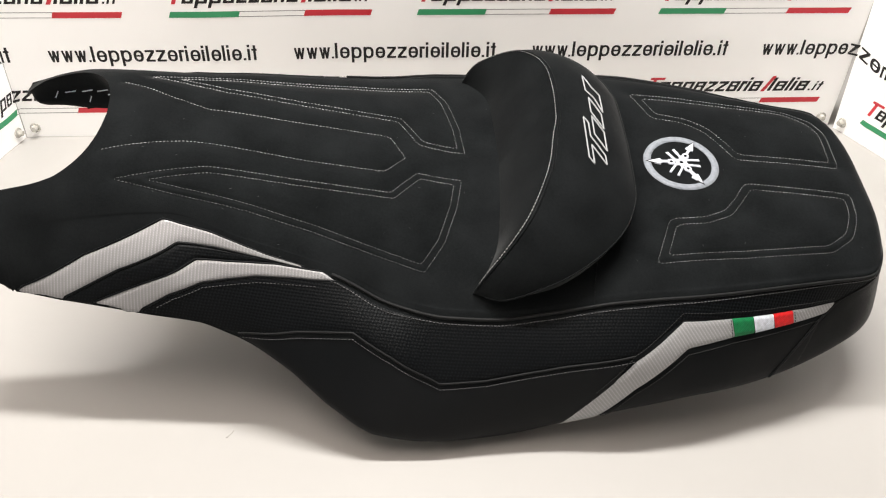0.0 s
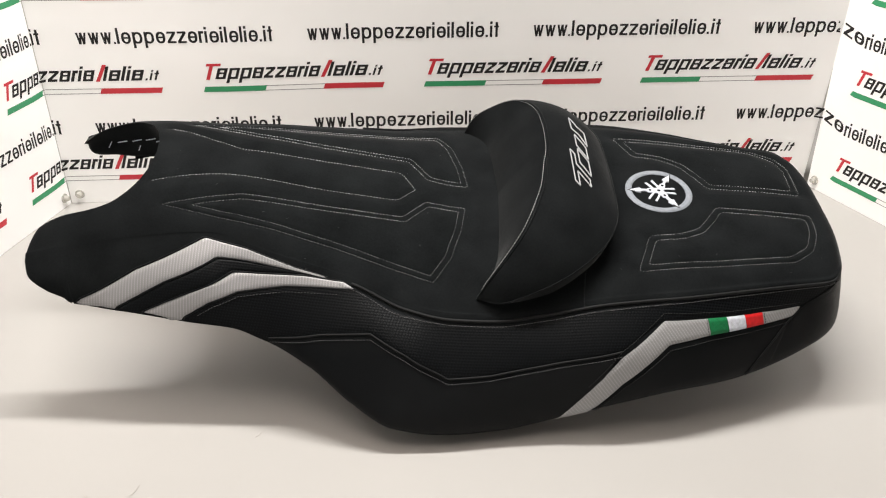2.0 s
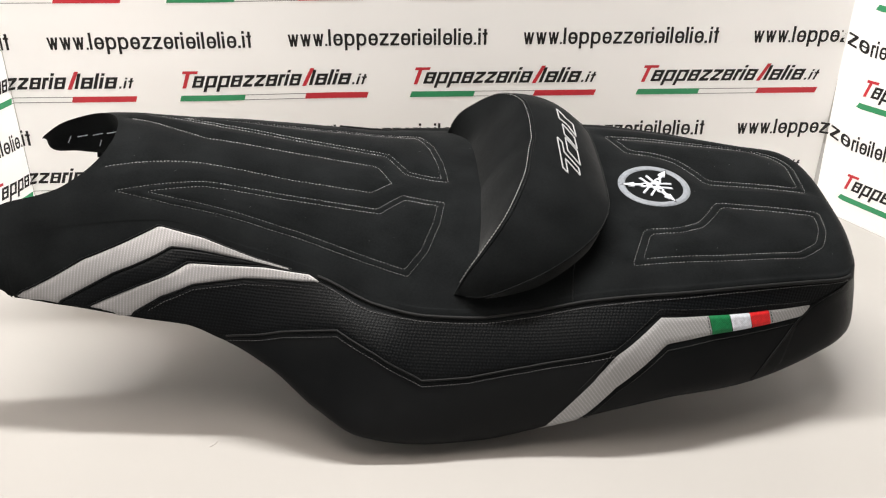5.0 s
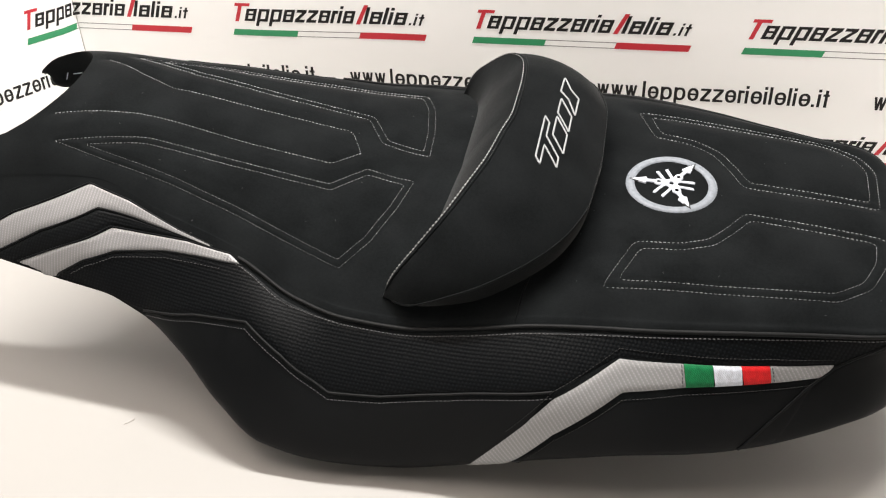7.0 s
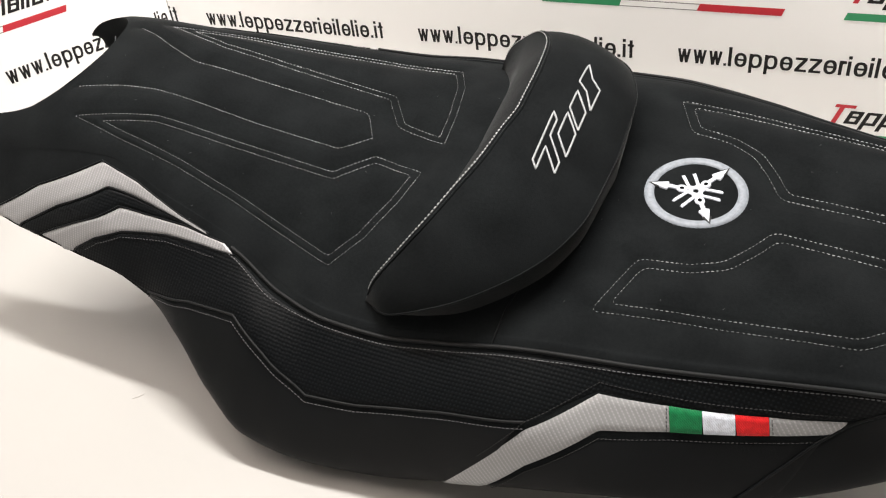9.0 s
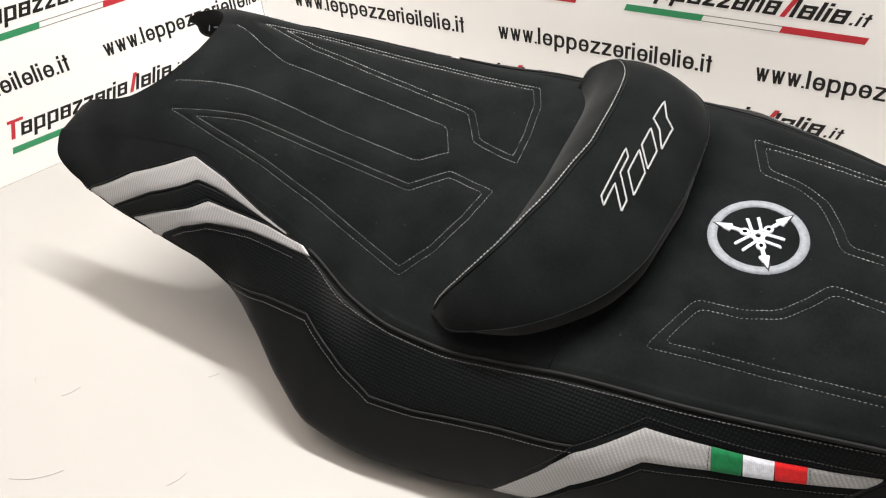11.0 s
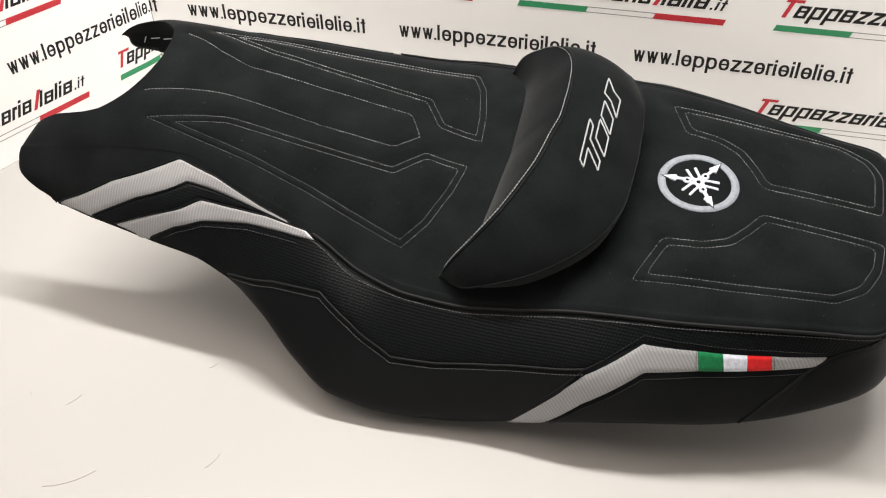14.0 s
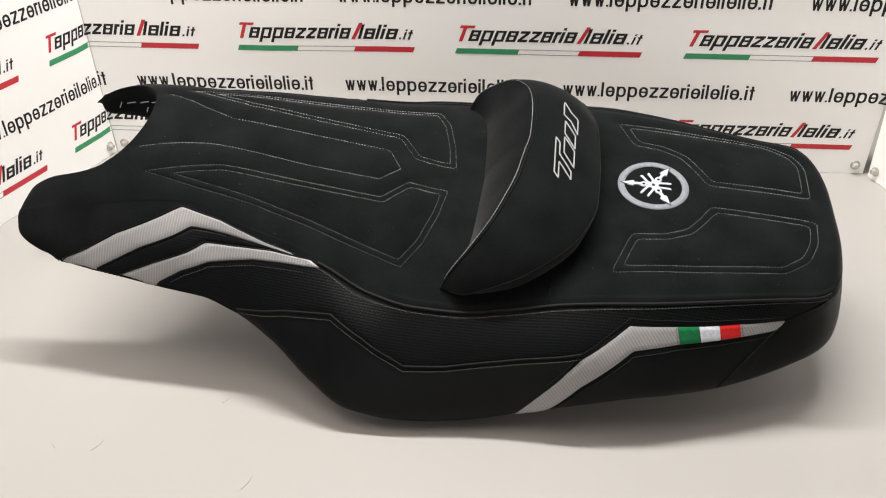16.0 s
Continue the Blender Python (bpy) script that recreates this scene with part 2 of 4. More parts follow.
def printed(b, z, lift):
    """The side boards' prints are hung a few millimetres off the back one's, whose own sags a little at one end."""
    k = max(0.0, min(1.0, (-0.15 - b) / 0.2))
    b, z = b + 0.0029 * k, z - 0.0031 * k
    if b < CORNER_L:
        k = min(1.0, (CORNER_L - b) / 0.04)
        return fold(b + 0.0091 * k, z - 0.0021 * k, lift)
    if b > CORNER_R:
        k = min(1.0, (b - CORNER_R) / 0.04)
        return fold(b + 0.0190 * k, z - 0.0150 * k, lift)
    return fold(b, z, lift)


def board_of(b):
    return BOARDS["left" if b < CORNER_L else "right" if b > CORNER_R else "back"]


class Print:
    """Flat ink shapes on the folded print, cut finely enough to bend round its corners."""

    def __init__(self):
        self.v, self.f = [], []

    def quad(self, q):
        q = [np.array(p, float) for p in q]
        n = max(1, int(max(abs(q[1][0] - q[0][0]), abs(q[2][0] - q[3][0])) / 0.008))
        for k in range(n):
            base = len(self.v)
            for t in (k / n, (k + 1) / n):
                self.v += [q[0] + (q[1] - q[0]) * t, q[3] + (q[2] - q[3]) * t]
            self.f.append((base, base + 2, base + 3, base + 1))

    def bar(self, x0, x1, z0, z1, slant=0.0, base=0.0):
        self.quad([(x0 + slant * (z0 - base), z0), (x1 + slant * (z0 - base), z0), (x1 + slant * (z1 - base), z1), (x0 + slant * (z1 - base), z1)])

    def shape(self, kind, x, w, z, h, stroke, slant):
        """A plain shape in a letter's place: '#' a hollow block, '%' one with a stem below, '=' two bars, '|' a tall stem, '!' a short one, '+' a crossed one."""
        e = lambda x0, x1, z0, z1: self.bar(x0, x1, z0, z1, slant, z)
        if kind in "#%" and not slant:  # round shapes on the upright rows
            n, k = 22, stroke * 0.86
            rim = []
            for i in range(n):
                c, sn = math.cos(2 * math.pi * i / n), math.sin(2 * math.pi * i / n)
                c, sn = math.copysign(abs(c) ** 0.82, c), math.copysign(abs(sn) ** 0.82, sn)
                rim.append(((x + w / 2 + c * w / 2, z + h / 2 + sn * h / 2), (x + w / 2 + c * (w / 2 - stroke), z + h / 2 + sn * (h / 2 - k))))
            for (a, b), (c, d) in zip(rim, rim[1:] + rim[:1]):
                self.quad([a, c, d, b])
            if kind == "%":
                e(x, x + stroke, z - h * 0.38, z + h)
            else:
                e(x + stroke * 0.8, x + w - stroke * 0.8, z + h * 0.44, z + h * 0.44 + k * 0.8)
        elif kind in "#%":
            e(x, x + stroke, z - (h * 0.38 if kind == "%" else 0), z + h)
            e(x + w - stroke, x + w, z, z + h)
            e(x + stroke, x + w - stroke, z, z + stroke * 0.75)
            e(x + stroke, x + w - stroke, z + h - stroke * 0.75, z + h)
            if kind == "#":
                e(x + stroke, x + w - stroke, z + h * 0.46, z + h * 0.46 + stroke * 0.6)
        elif kind == "=":
            e(x, x + w, z, z + stroke * 0.85)
            e(x, x + w, z + h - stroke * 0.85, z + h)
            lo, hi, k = z + stroke * 0.85, z + h - stroke * 0.85, stroke * 1.3
            self.quad([(x + slant * (lo - z), lo), (x + k + slant * (lo - z), lo), (x + w + slant * (hi - z), hi), (x + w - k + slant * (hi - z), hi)])
        elif kind == "|":
            e(x, x + stroke, z, z + h * 1.36)
        elif kind == "!":
            e(x, x + stroke, z, z + h)
        elif kind == "+":
            e(x + w * 0.25, x + w * 0.25 + stroke, z, z + h * 1.3)
            e(x - w * 0.05, x + w * 0.95, z + h - stroke * 0.8, z + h)
        elif kind == "w":
            for k, (a, b) in enumerate(((0, 0.27), (0.5, 0.27), (0.5, 0.73), (1, 0.73))):
                ax, bx = x + (w - stroke) * a, x + (w - stroke) * b
                self.quad([(bx, z), (bx + stroke, z), (ax + stroke, z + h), (ax, z + h)])
        elif kind == ".":
            e(x, x + stroke, z, z + stroke)

    def row(self, kinds, x, z, h, stroke, slant, width):
        unit = {"#": 0.92, "%": 0.96, "=": 0.86, "|": 0.36, "!": 0.36, "/": 0.5, "+": 0.5, "w": 1.36, ".": 0.36}
        total = sum(unit[k] for k in kinds)
        for k in kinds:
            w = unit[k] * width / total
            self.shape("!" if k == "/" else k, x + w * 0.06, max(w * 0.84, stroke), z, h, stroke, slant)
            if k == "/":
                self.bar(x + stroke, x + w * 0.9, z + h - stroke, z + h, slant, z)
            if k == "!":
                self.bar(x + w * 0.06, x + w * 0.06 + stroke, z + h * 1.14, z + h * 1.36, slant, z)
            x += w
        return x

    def make(self, name, material, parent, label="", lift=0.0003):
        return mesh_object(name, [printed(b, z, lift) for b, z in self.v], self.f, material, parent, label, smooth=False)


def web_address(b, z):
    p = Print()
    p.row("www.", b, z, 0.0195, 0.0033, 0.0, 0.065)
    p.row("|#%%#==#/!#!|#|!#", b + 0.065, z, 0.0195, 0.0040, 0.0, 0.2305)
    p.row(".!+", b + 0.2955, z, 0.0195, 0.0040, 0.0, 0.0236)
    ob = p.make("web_address", INK, board_of(b + 0.16))
    return ob


def logo(b, z):
    """A row of slanted letter-like blocks over a striped flag bar."""
    s = 0.36
    p = Print()
    p.row("#%%#==#/!#", b + 0.0205, z + 0.0225, 0.0190, 0.0050, s, 0.1765)
    p.row("|#|!#", b + 0.2105, z + 0.0225, 0.0185, 0.0052, s, 0.067)
    p.row(".!+", b + 0.2805, z + 0.0225, 0.0130, 0.0034, s, 0.022)
    ob = p.make("printed_logo", INK, board_of(b + 0.15))
    p = Print()
    p.bar(b + 0.006, b + 0.012, z + 0.0215, z + 0.045, s, z + 0.02)
    p.bar(b, b + 0.024, z + 0.045, z + 0.0495, s, z + 0.02)
    p.bar(b + 0.199, b + 0.2055, z + 0.0215, z + 0.0505, s * 1.5, z + 0.02)
    p.make("initial", RED_INK, ob, "dark red slanted initial shapes")
    for name, x0, x1, z0, z1, m in (("green_stripe", 0, 0.104, 0, 0.0095, GREEN_INK), ("red_stripe", 0.203, 0.3043, 0, 0.0095, RED_INK),
                                    ("stripe_edge", 0.104, 0.203, 0.0001, 0.0012, GREY_INK), ("stripe_edge", 0.104, 0.203, 0.0083, 0.0094, GREY_INK)):
        p = Print()
        p.bar(b + x0, b + x1, z + z0, z + z1, s, z)
        p.make(name, m, ob)


PITCH, ROW = 0.3745, 0.1578
for k in range(-3, 4):
    for r in range(4):
        b = -0.5931 + PITCH * k + PITCH
        if CORNER_L - LEN_L < b and b + 0.33 < CORNER_R + LEN_R:
            web_address(b, 0.1372 + ROW * r)
        b = -0.4005 + PITCH * k + PITCH
        if CORNER_L - LEN_L < b and b + 0.33 < CORNER_R + LEN_R:
            logo(b, (0.0475, 0.2095, 0.3665, 0.524)[r])


def corner_clip(b, z):
    """A clear round plastic screw with its washer that holds two boards at a corner."""
    eye = Vector(fold(b, z, 0.0))
    out = (Vector(fold(b, z, 1.0)) - eye).normalized()
    turn = out.to_track_quat("Z", "Y").to_matrix().to_4x4()
    root = tagged(new("corner_clip"), "small clear plastic screw clip at the foot of the boards", "clip", "corner clips")
    root.matrix_world = Matrix.Translation(eye) @ turn
    for name, r1, r2, h, z0 in (("washer", 0.0085, 0.008, 0.002, 0.0005), ("knob", 0.0055, 0.004, 0.007, 0.0025)):
        bm = bmesh.new()
        bmesh.ops.create_cone(bm, cap_ends=True, segments=20, radius1=r1, radius2=r2, depth=h, matrix=Matrix.Translation((0, 0, z0 + h / 2)))
        part(name, bm, CLEAR, root)


for b in (CORNER_L - 0.018, CORNER_L + 0.018, CORNER_R - 0.018, CORNER_R + 0.018):
    corner_clip(b, 0.018)


# ---------- the motorcycle seat ----------
# Its own frame: x to the rear, y across with 0 on its middle line, z up; it lies rolled towards its near side.
ROLL = 14.5
SEAT = tagged(new("motorcycle_seat"), "black suede two-up motorcycle seat with silver stripes and grey stitching", "motorcycle seat")
SEAT.matrix_world = pose(0.003, 0.857, 0.209, ROLL, 0, 0)
NOSE, TAIL, NOTCH = -0.485, 0.492, -0.353

crown = pchip([(-0.49, 0.014), (-0.475, 0.034), (-0.44, 0.055), (-0.365, 0.0655), (-0.256, 0.056), (-0.15, 0.033), (-0.06, 0.0145), (0.02, 0.0), (0.1, 0.0), (0.25, 0.004),
               (0.33, 0.0), (0.42, -0.006), (0.462, -0.012), (0.477, -0.021), (0.485, -0.040), (0.492, -0.075)])
bend = pchip([(-0.49, 3.0), (-0.3, 3.2), (-0.15, 2.9), (-0.02, 2.5), (0.1, 3.5), (0.2, 5.5), (0.35, 6.0), (0.5, 4.0)])
edge_y = pchip([(-0.49, 0.118), (-0.43, 0.116), (-0.282, 0.1075), (-0.2, 0.127), (-0.11, 0.15), (-0.054, 0.1726), (0.0, 0.185), (0.05, 0.187), (0.1, 0.182),
                (0.17, 0.177), (0.24, 0.173), (0.30, 0.166), (0.36, 0.155), (0.40, 0.147), (0.44, 0.139), (0.462, 0.1193), (0.475, 0.09), (0.484, 0.05), (0.492, 0.01)])
edge_z = pchip([(-0.49, 0.012), (-0.43, 0.02), (-0.282, 0.028), (-0.2, 0.012), (-0.11, -0.008), (-0.054, -0.025), (0.0, -0.03), (0.05, -0.031), (0.1, -0.028),
                (0.17, -0.017), (0.24, -0.013), (0.30, -0.013), (0.36, -0.016), (0.40, -0.019), (0.45, -0.0227), (0.475, -0.033), (0.485, -0.048), (0.492, -0.078)])
mid_y = pchip([(-0.49, 0.138), (-0.43, 0.139), (-0.282, 0.147), (-0.243, 0.154), (-0.2, 0.164), (-0.15, 0.182), (-0.093, 0.201), (-0.045, 0.225), (-0.007, 0.238),
               (0.1, 0.228), (0.186, 0.222), (0.242, 0.211), (0.30, 0.197), (0.357, 0.179), (0.406, 0.158), (0.45, 0.140), (0.475, 0.108), (0.485, 0.075), (0.492, 0.03)])
mid_z = pchip([(-0.49, -0.004), (-0.43, -0.004), (-0.282, 0.0), (-0.243, -0.011), (-0.2, -0.022), (-0.15, -0.033), (-0.093, -0.037), (-0.045, -0.052), (-0.007, -0.070),
               (0.1, -0.062), (0.186, -0.047), (0.242, -0.0445), (0.30, -0.047), (0.357, -0.048), (0.406, -0.048), (0.45, -0.050), (0.475, -0.055), (0.485, -0.066), (0.492, -0.082)])
low_y = pchip([(-0.49, 0.148), (-0.429, 0.151), (-0.383, 0.160), (-0.306, 0.169), (-0.214, 0.184), (-0.163, 0.212), (-0.116, 0.2445), (-0.07, 0.266), (-0.02, 0.270),
               (0.05, 0.262), (0.12, 0.252), (0.2, 0.244), (0.26, 0.235), (0.335, 0.2125), (0.42, 0.176), (0.46, 0.148), (0.48, 0.112), (0.492, 0.05)])
low_z = pchip([(-0.49, -0.020), (-0.429, -0.027), (-0.383, -0.028), (-0.306, -0.037), (-0.25, -0.0415), (-0.214, -0.0555), (-0.163, -0.0685), (-0.116, -0.0915), (-0.07, -0.110),
               (-0.02, -0.120), (0.05, -0.125), (0.12, -0.116), (0.2, -0.097), (0.26, -0.089), (0.335, -0.094), (0.42, -0.088), (0.48, -0.086), (0.492, -0.088)])
under = pchip([(-0.49, 0.002), (-0.25, 0.003), (-0.18, 0.006), (-0.1, 0.013), (0.1, 0.014), (0.2, 0.010), (0.3, 0.008), (0.492, 0.006)])
DECK = 10  # a section's knots: 0 to DECK over the deck, then the side, its foot and its turned-in hem
FOOT = DECK + 2


def catmull(p, t):
    """Points at knot numbers t of a smooth curve through p."""
    p = np.vstack([2 * p[0] - p[1], p, 2 * p[-1] - p[-2]])
    i = np.clip(np.floor(t).astype(int), 0, len(p) - 4)
    f = (t - i)[:, None]
    a, b, c, d = p[i], p[i + 1], p[i + 2], p[i + 3]
    return 0.5 * (2 * b + (c - a) * f + (2 * a - 5 * b + 4 * c - d) * f * f + (3 * b - a - 3 * c + d) * f ** 3)


def knots(x):
    """The section at x, from the middle line out and down."""
    ye, ze, c = float(edge_y(x)), float(edge_z(x)), float(crown(x))
    f = 1 - (1 - np.arange(DECK + 1) / DECK) ** 1.25
    deck = np.stack([f * ye, c + (ze - c) * f ** float(bend(x))], 1)
    yl, zl, u = float(low_y(x)), float(low_z(x)), float(under(x))
    side = np.array([(float(mid_y(x)), float(mid_z(x))), (yl, zl), (yl - u * 1.3, zl - u), (yl - 0.04 - u, zl - u * 1.15)])
    return np.vstack([deck, side])


TABLE_X = np.concatenate([np.linspace(NOSE, 0.44, 470), 0.44 + (TAIL - 0.44) * np.sin(np.linspace(0, math.pi / 2, 60))[1:]])
TABLE_Q = np.concatenate([np.linspace(0, DECK, 80), np.linspace(DECK, FOOT + 2, 60)[1:]])
SKIN = np.array([catmull(knots(x), TABLE_Q) for x in TABLE_X])  # (x, q) -> (y, z)


ARC = np.concatenate([np.zeros((len(TABLE_X), 1)), np.cumsum(np.linalg.norm(np.diff(SKIN, axis=1), axis=2), axis=1)], axis=1)


def cloth_uv(x, q, turn=0.0):
    """Length along and across the cloth, in metres, turned by an angle."""
    i = np.clip(np.searchsorted(TABLE_X, x) - 1, 0, len(TABLE_X) - 2)
    j = np.clip(np.searchsorted(TABLE_Q, q) - 1, 0, len(TABLE_Q) - 2)
    b = (q - TABLE_Q[j]) / (TABLE_Q[j + 1] - TABLE_Q[j])
    v = ARC[i, j] * (1 - b) + ARC[i, j + 1] * b
    c, s = math.cos(turn), math.sin(turn)
    return np.column_stack([x * c - v * s, x * s + v * c])


def skin(x, q):
    """The place on the cover's near or far half, as (x, |y|, z), for arrays x and q."""
    x, q = np.atleast_1d(np.asarray(x, float)), np.atleast_1d(np.asarray(q, float))
    i = np.clip(np.searchsorted(TABLE_X, x) - 1, 0, len(TABLE_X) - 2)
    j = np.clip(np.searchsorted(TABLE_Q, q) - 1, 0, len(TABLE_Q) - 2)
    a = ((x - TABLE_X[i]) / (TABLE_X[i + 1] - TABLE_X[i]))[:, None]
    b = ((q - TABLE_Q[j]) / (TABLE_Q[j + 1] - TABLE_Q[j]))[:, None]
    p = (SKIN[i, j] * (1 - a) + SKIN[i + 1, j] * a) * (1 - b) + (SKIN[i, j + 1] * (1 - a) + SKIN[i + 1, j + 1] * a) * b
    return np.column_stack([x, p])


def skin_normal(x, q):
    x, q = np.atleast_1d(np.asarray(x, float)), np.atleast_1d(np.asarray(q, float))
    dx = skin(np.clip(x + 0.003, NOSE, TAIL), q) - skin(np.clip(x - 0.003, NOSE, TAIL), q)
    dq = skin(x, np.clip(q + 0.1, 0, FOOT + 2)) - skin(x, np.clip(q - 0.1, 0, FOOT + 2))
    n = np.cross(dx, dq)
    return n / np.maximum(np.linalg.norm(n, axis=1), 1e-9)[:, None]


def q_of_y(x, y):
    """The section's knot number at the distance y from the middle, on the deck."""
    out = []
    for a, b in zip(np.atleast_1d(x), np.atleast_1d(y)):
        col = skin(np.full(80, a), TABLE_Q[:80])[:, 1]
        out.append(np.interp(abs(b), col, TABLE_Q[:80]))
    return np.array(out)


def q_of_z(x, z):
    """The section's knot number at the height z, on the outer deck and the side."""
    out = []
    for a, b in zip(np.atleast_1d(x), np.atleast_1d(z)):
        grid = np.linspace(DECK * 0.3 if a < -0.1 else DECK, FOOT + 1.2, 160)
        col = skin(np.full(160, a), grid)[:, 2]
        out.append(np.interp(-b, -np.minimum.accumulate(col), grid))
    return np.array(out)


def lay(x, q, side, lift=0.0):
    """Places on the cover, on its near (side -1) or far (1) half, lifted along the normal."""
    p = skin(x, q) + skin_normal(x, q) * lift
    p[:, 1] *= side
    return p


EDGE_THREAD = mat_thread("edge_thread", (0.14, 0.14, 0.145))
DIM_THREAD = mat_thread("dim_thread", (0.062, 0.062, 0.064))


# Quilting lines on the deck as (x, distance from the middle line): each half has its own, as the cover sits a little askew.
FRONT_PANEL = {
    -1: [(-0.334, 0.0760), (-0.280, 0.0628), (-0.243, 0.0553), (-0.0565, 0.0525), (-0.0285, 0.019), (0.0193, 0.0222), (0.0130, 0.062), (-0.0005, 0.106),
         (-0.0215, 0.140), (-0.0706, 0.1265), (-0.134, 0.1100), (-0.199, 0.0970), (-0.2655, 0.0878)],
    1: [(-0.325, 0.0770), (-0.275, 0.0630), (-0.240, 0.0555), (-0.0505, 0.0575), (-0.0265, 0.0245), (0.0244, 0.0183), (0.0190, 0.0605), (0.0070, 0.110),
        (-0.011, 0.1445), (-0.0706, 0.1290), (-0.134, 0.1125), (-0.199, 0.0985), (-0.2655, 0.0885)],
}
SPINE = {
    -1: [(-0.350, 0.0455), (-0.329, 0.0390), (-0.298, 0.0312), (-0.2665, 0.0262), (-0.146, 0.0272), (-0.0635, 0.0250), (-0.0415, 0.0)],
    1: [(-0.349, 0.0570), (-0.324, 0.0500), (-0.295, 0.0370), (-0.2526, 0.0225), (-0.150, 0.0270), (-0.0592, 0.0290), (-0.0415, 0.0)],
}
REAR_PANEL = {
    -1: [(0.2146, 0.137), (0.2375, 0.0790), (0.276, 0.0755), (0.301, 0.0645), (0.318, 0.0435), (0.3316, 0.0225), (0.4525, 0.030), (0.4485, 0.0656), (0.4345, 0.0955), (0.407, 0.1155), (0.309, 0.1285)],
    1: [(0.2255, 0.1285), (0.2448, 0.0805), (0.279, 0.0735), (0.302, 0.0605), (0.318, 0.038), (0.3305, 0.0150), (0.4515, 0.010), (0.4535, 0.068), (0.442, 0.092), (0.410, 0.117)],
}


def inset(points, d):
    """A closed outline drawn in by d on every side."""
    p = [np.array(q, float) for q in points]
    area2 = sum(a[0] * b[1] - a[1] * b[0] for a, b in zip(p, p[1:] + p[:1]))
    out = []
    for i, b in enumerate(p):
        a, c = p[i - 1], p[(i + 1) % len(p)]
        u, v = (b - a) / np.linalg.norm(b - a), (c - b) / np.linalg.norm(c - b)
        m = np.array((-u[1], u[0])) + np.array((-v[1], v[0]))
        m = m / max(np.linalg.norm(m), 1e-6)
        s = d / max(0.21, float(m @ np.array((-u[1], u[0]))))
        out.append(b + m * (s if area2 > 0 else -s))
    return [tuple(q) for q in out]


def quilt(side):
    lines = [rounded(SPINE[side], 0.006)]
    for panel, r, gap in ((FRONT_PANEL[side], 0.004, 0.0072), (REAR_PANEL[side], 0.007, 0.0085)):
        lines += [rounded(panel, r, closed=True), rounded(inset(panel, gap), r, closed=True)]
    return lines


QUILT = {side: quilt(side) for side in (-1, 1)}


def dent(xy, side):
    """How far the quilting pulls one half of the deck down at points (x, |y|)."""
    pts = np.vstack([polyline(l, 0.003) for l in QUILT[side]])
    depth = np.zeros(len(xy))
    for k in range(0, len(xy), 4000):
        d2 = ((xy[k:k + 4000, None, :] - pts[None]) ** 2).sum(2).min(1)
        depth[k:k + 4000] = 0.0013 * np.exp(-d2 / 0.000008) + 0.0024 * np.exp(-d2 / 0.00015)
    return depth


notch_y = pchip([(-0.485, 0.100), (-0.482, 0.090), (-0.474, 0.085), (-0.452, 0.083), (-0.42, 0.081), (-0.395, 0.076), (-0.377, 0.065), (-0.365, 0.051), (-0.358, 0.035), (-0.3545, 0.018), (-0.353, 0.0)])
wall_drop = pchip([(-0.485, 0.004), (-0.478, 0.022), (-0.465, 0.036), (-0.447, 0.046), (-0.41, 0.060), (-0.353, 0.066)])
nose_q = pchip([(-0.485, DECK + 0.25), (-0.482, DECK + 0.75), (-0.474, DECK + 1.15), (-0.458, DECK + 1.55), (-0.44, DECK + 1.9), (-0.43, FOOT + 2.0)])


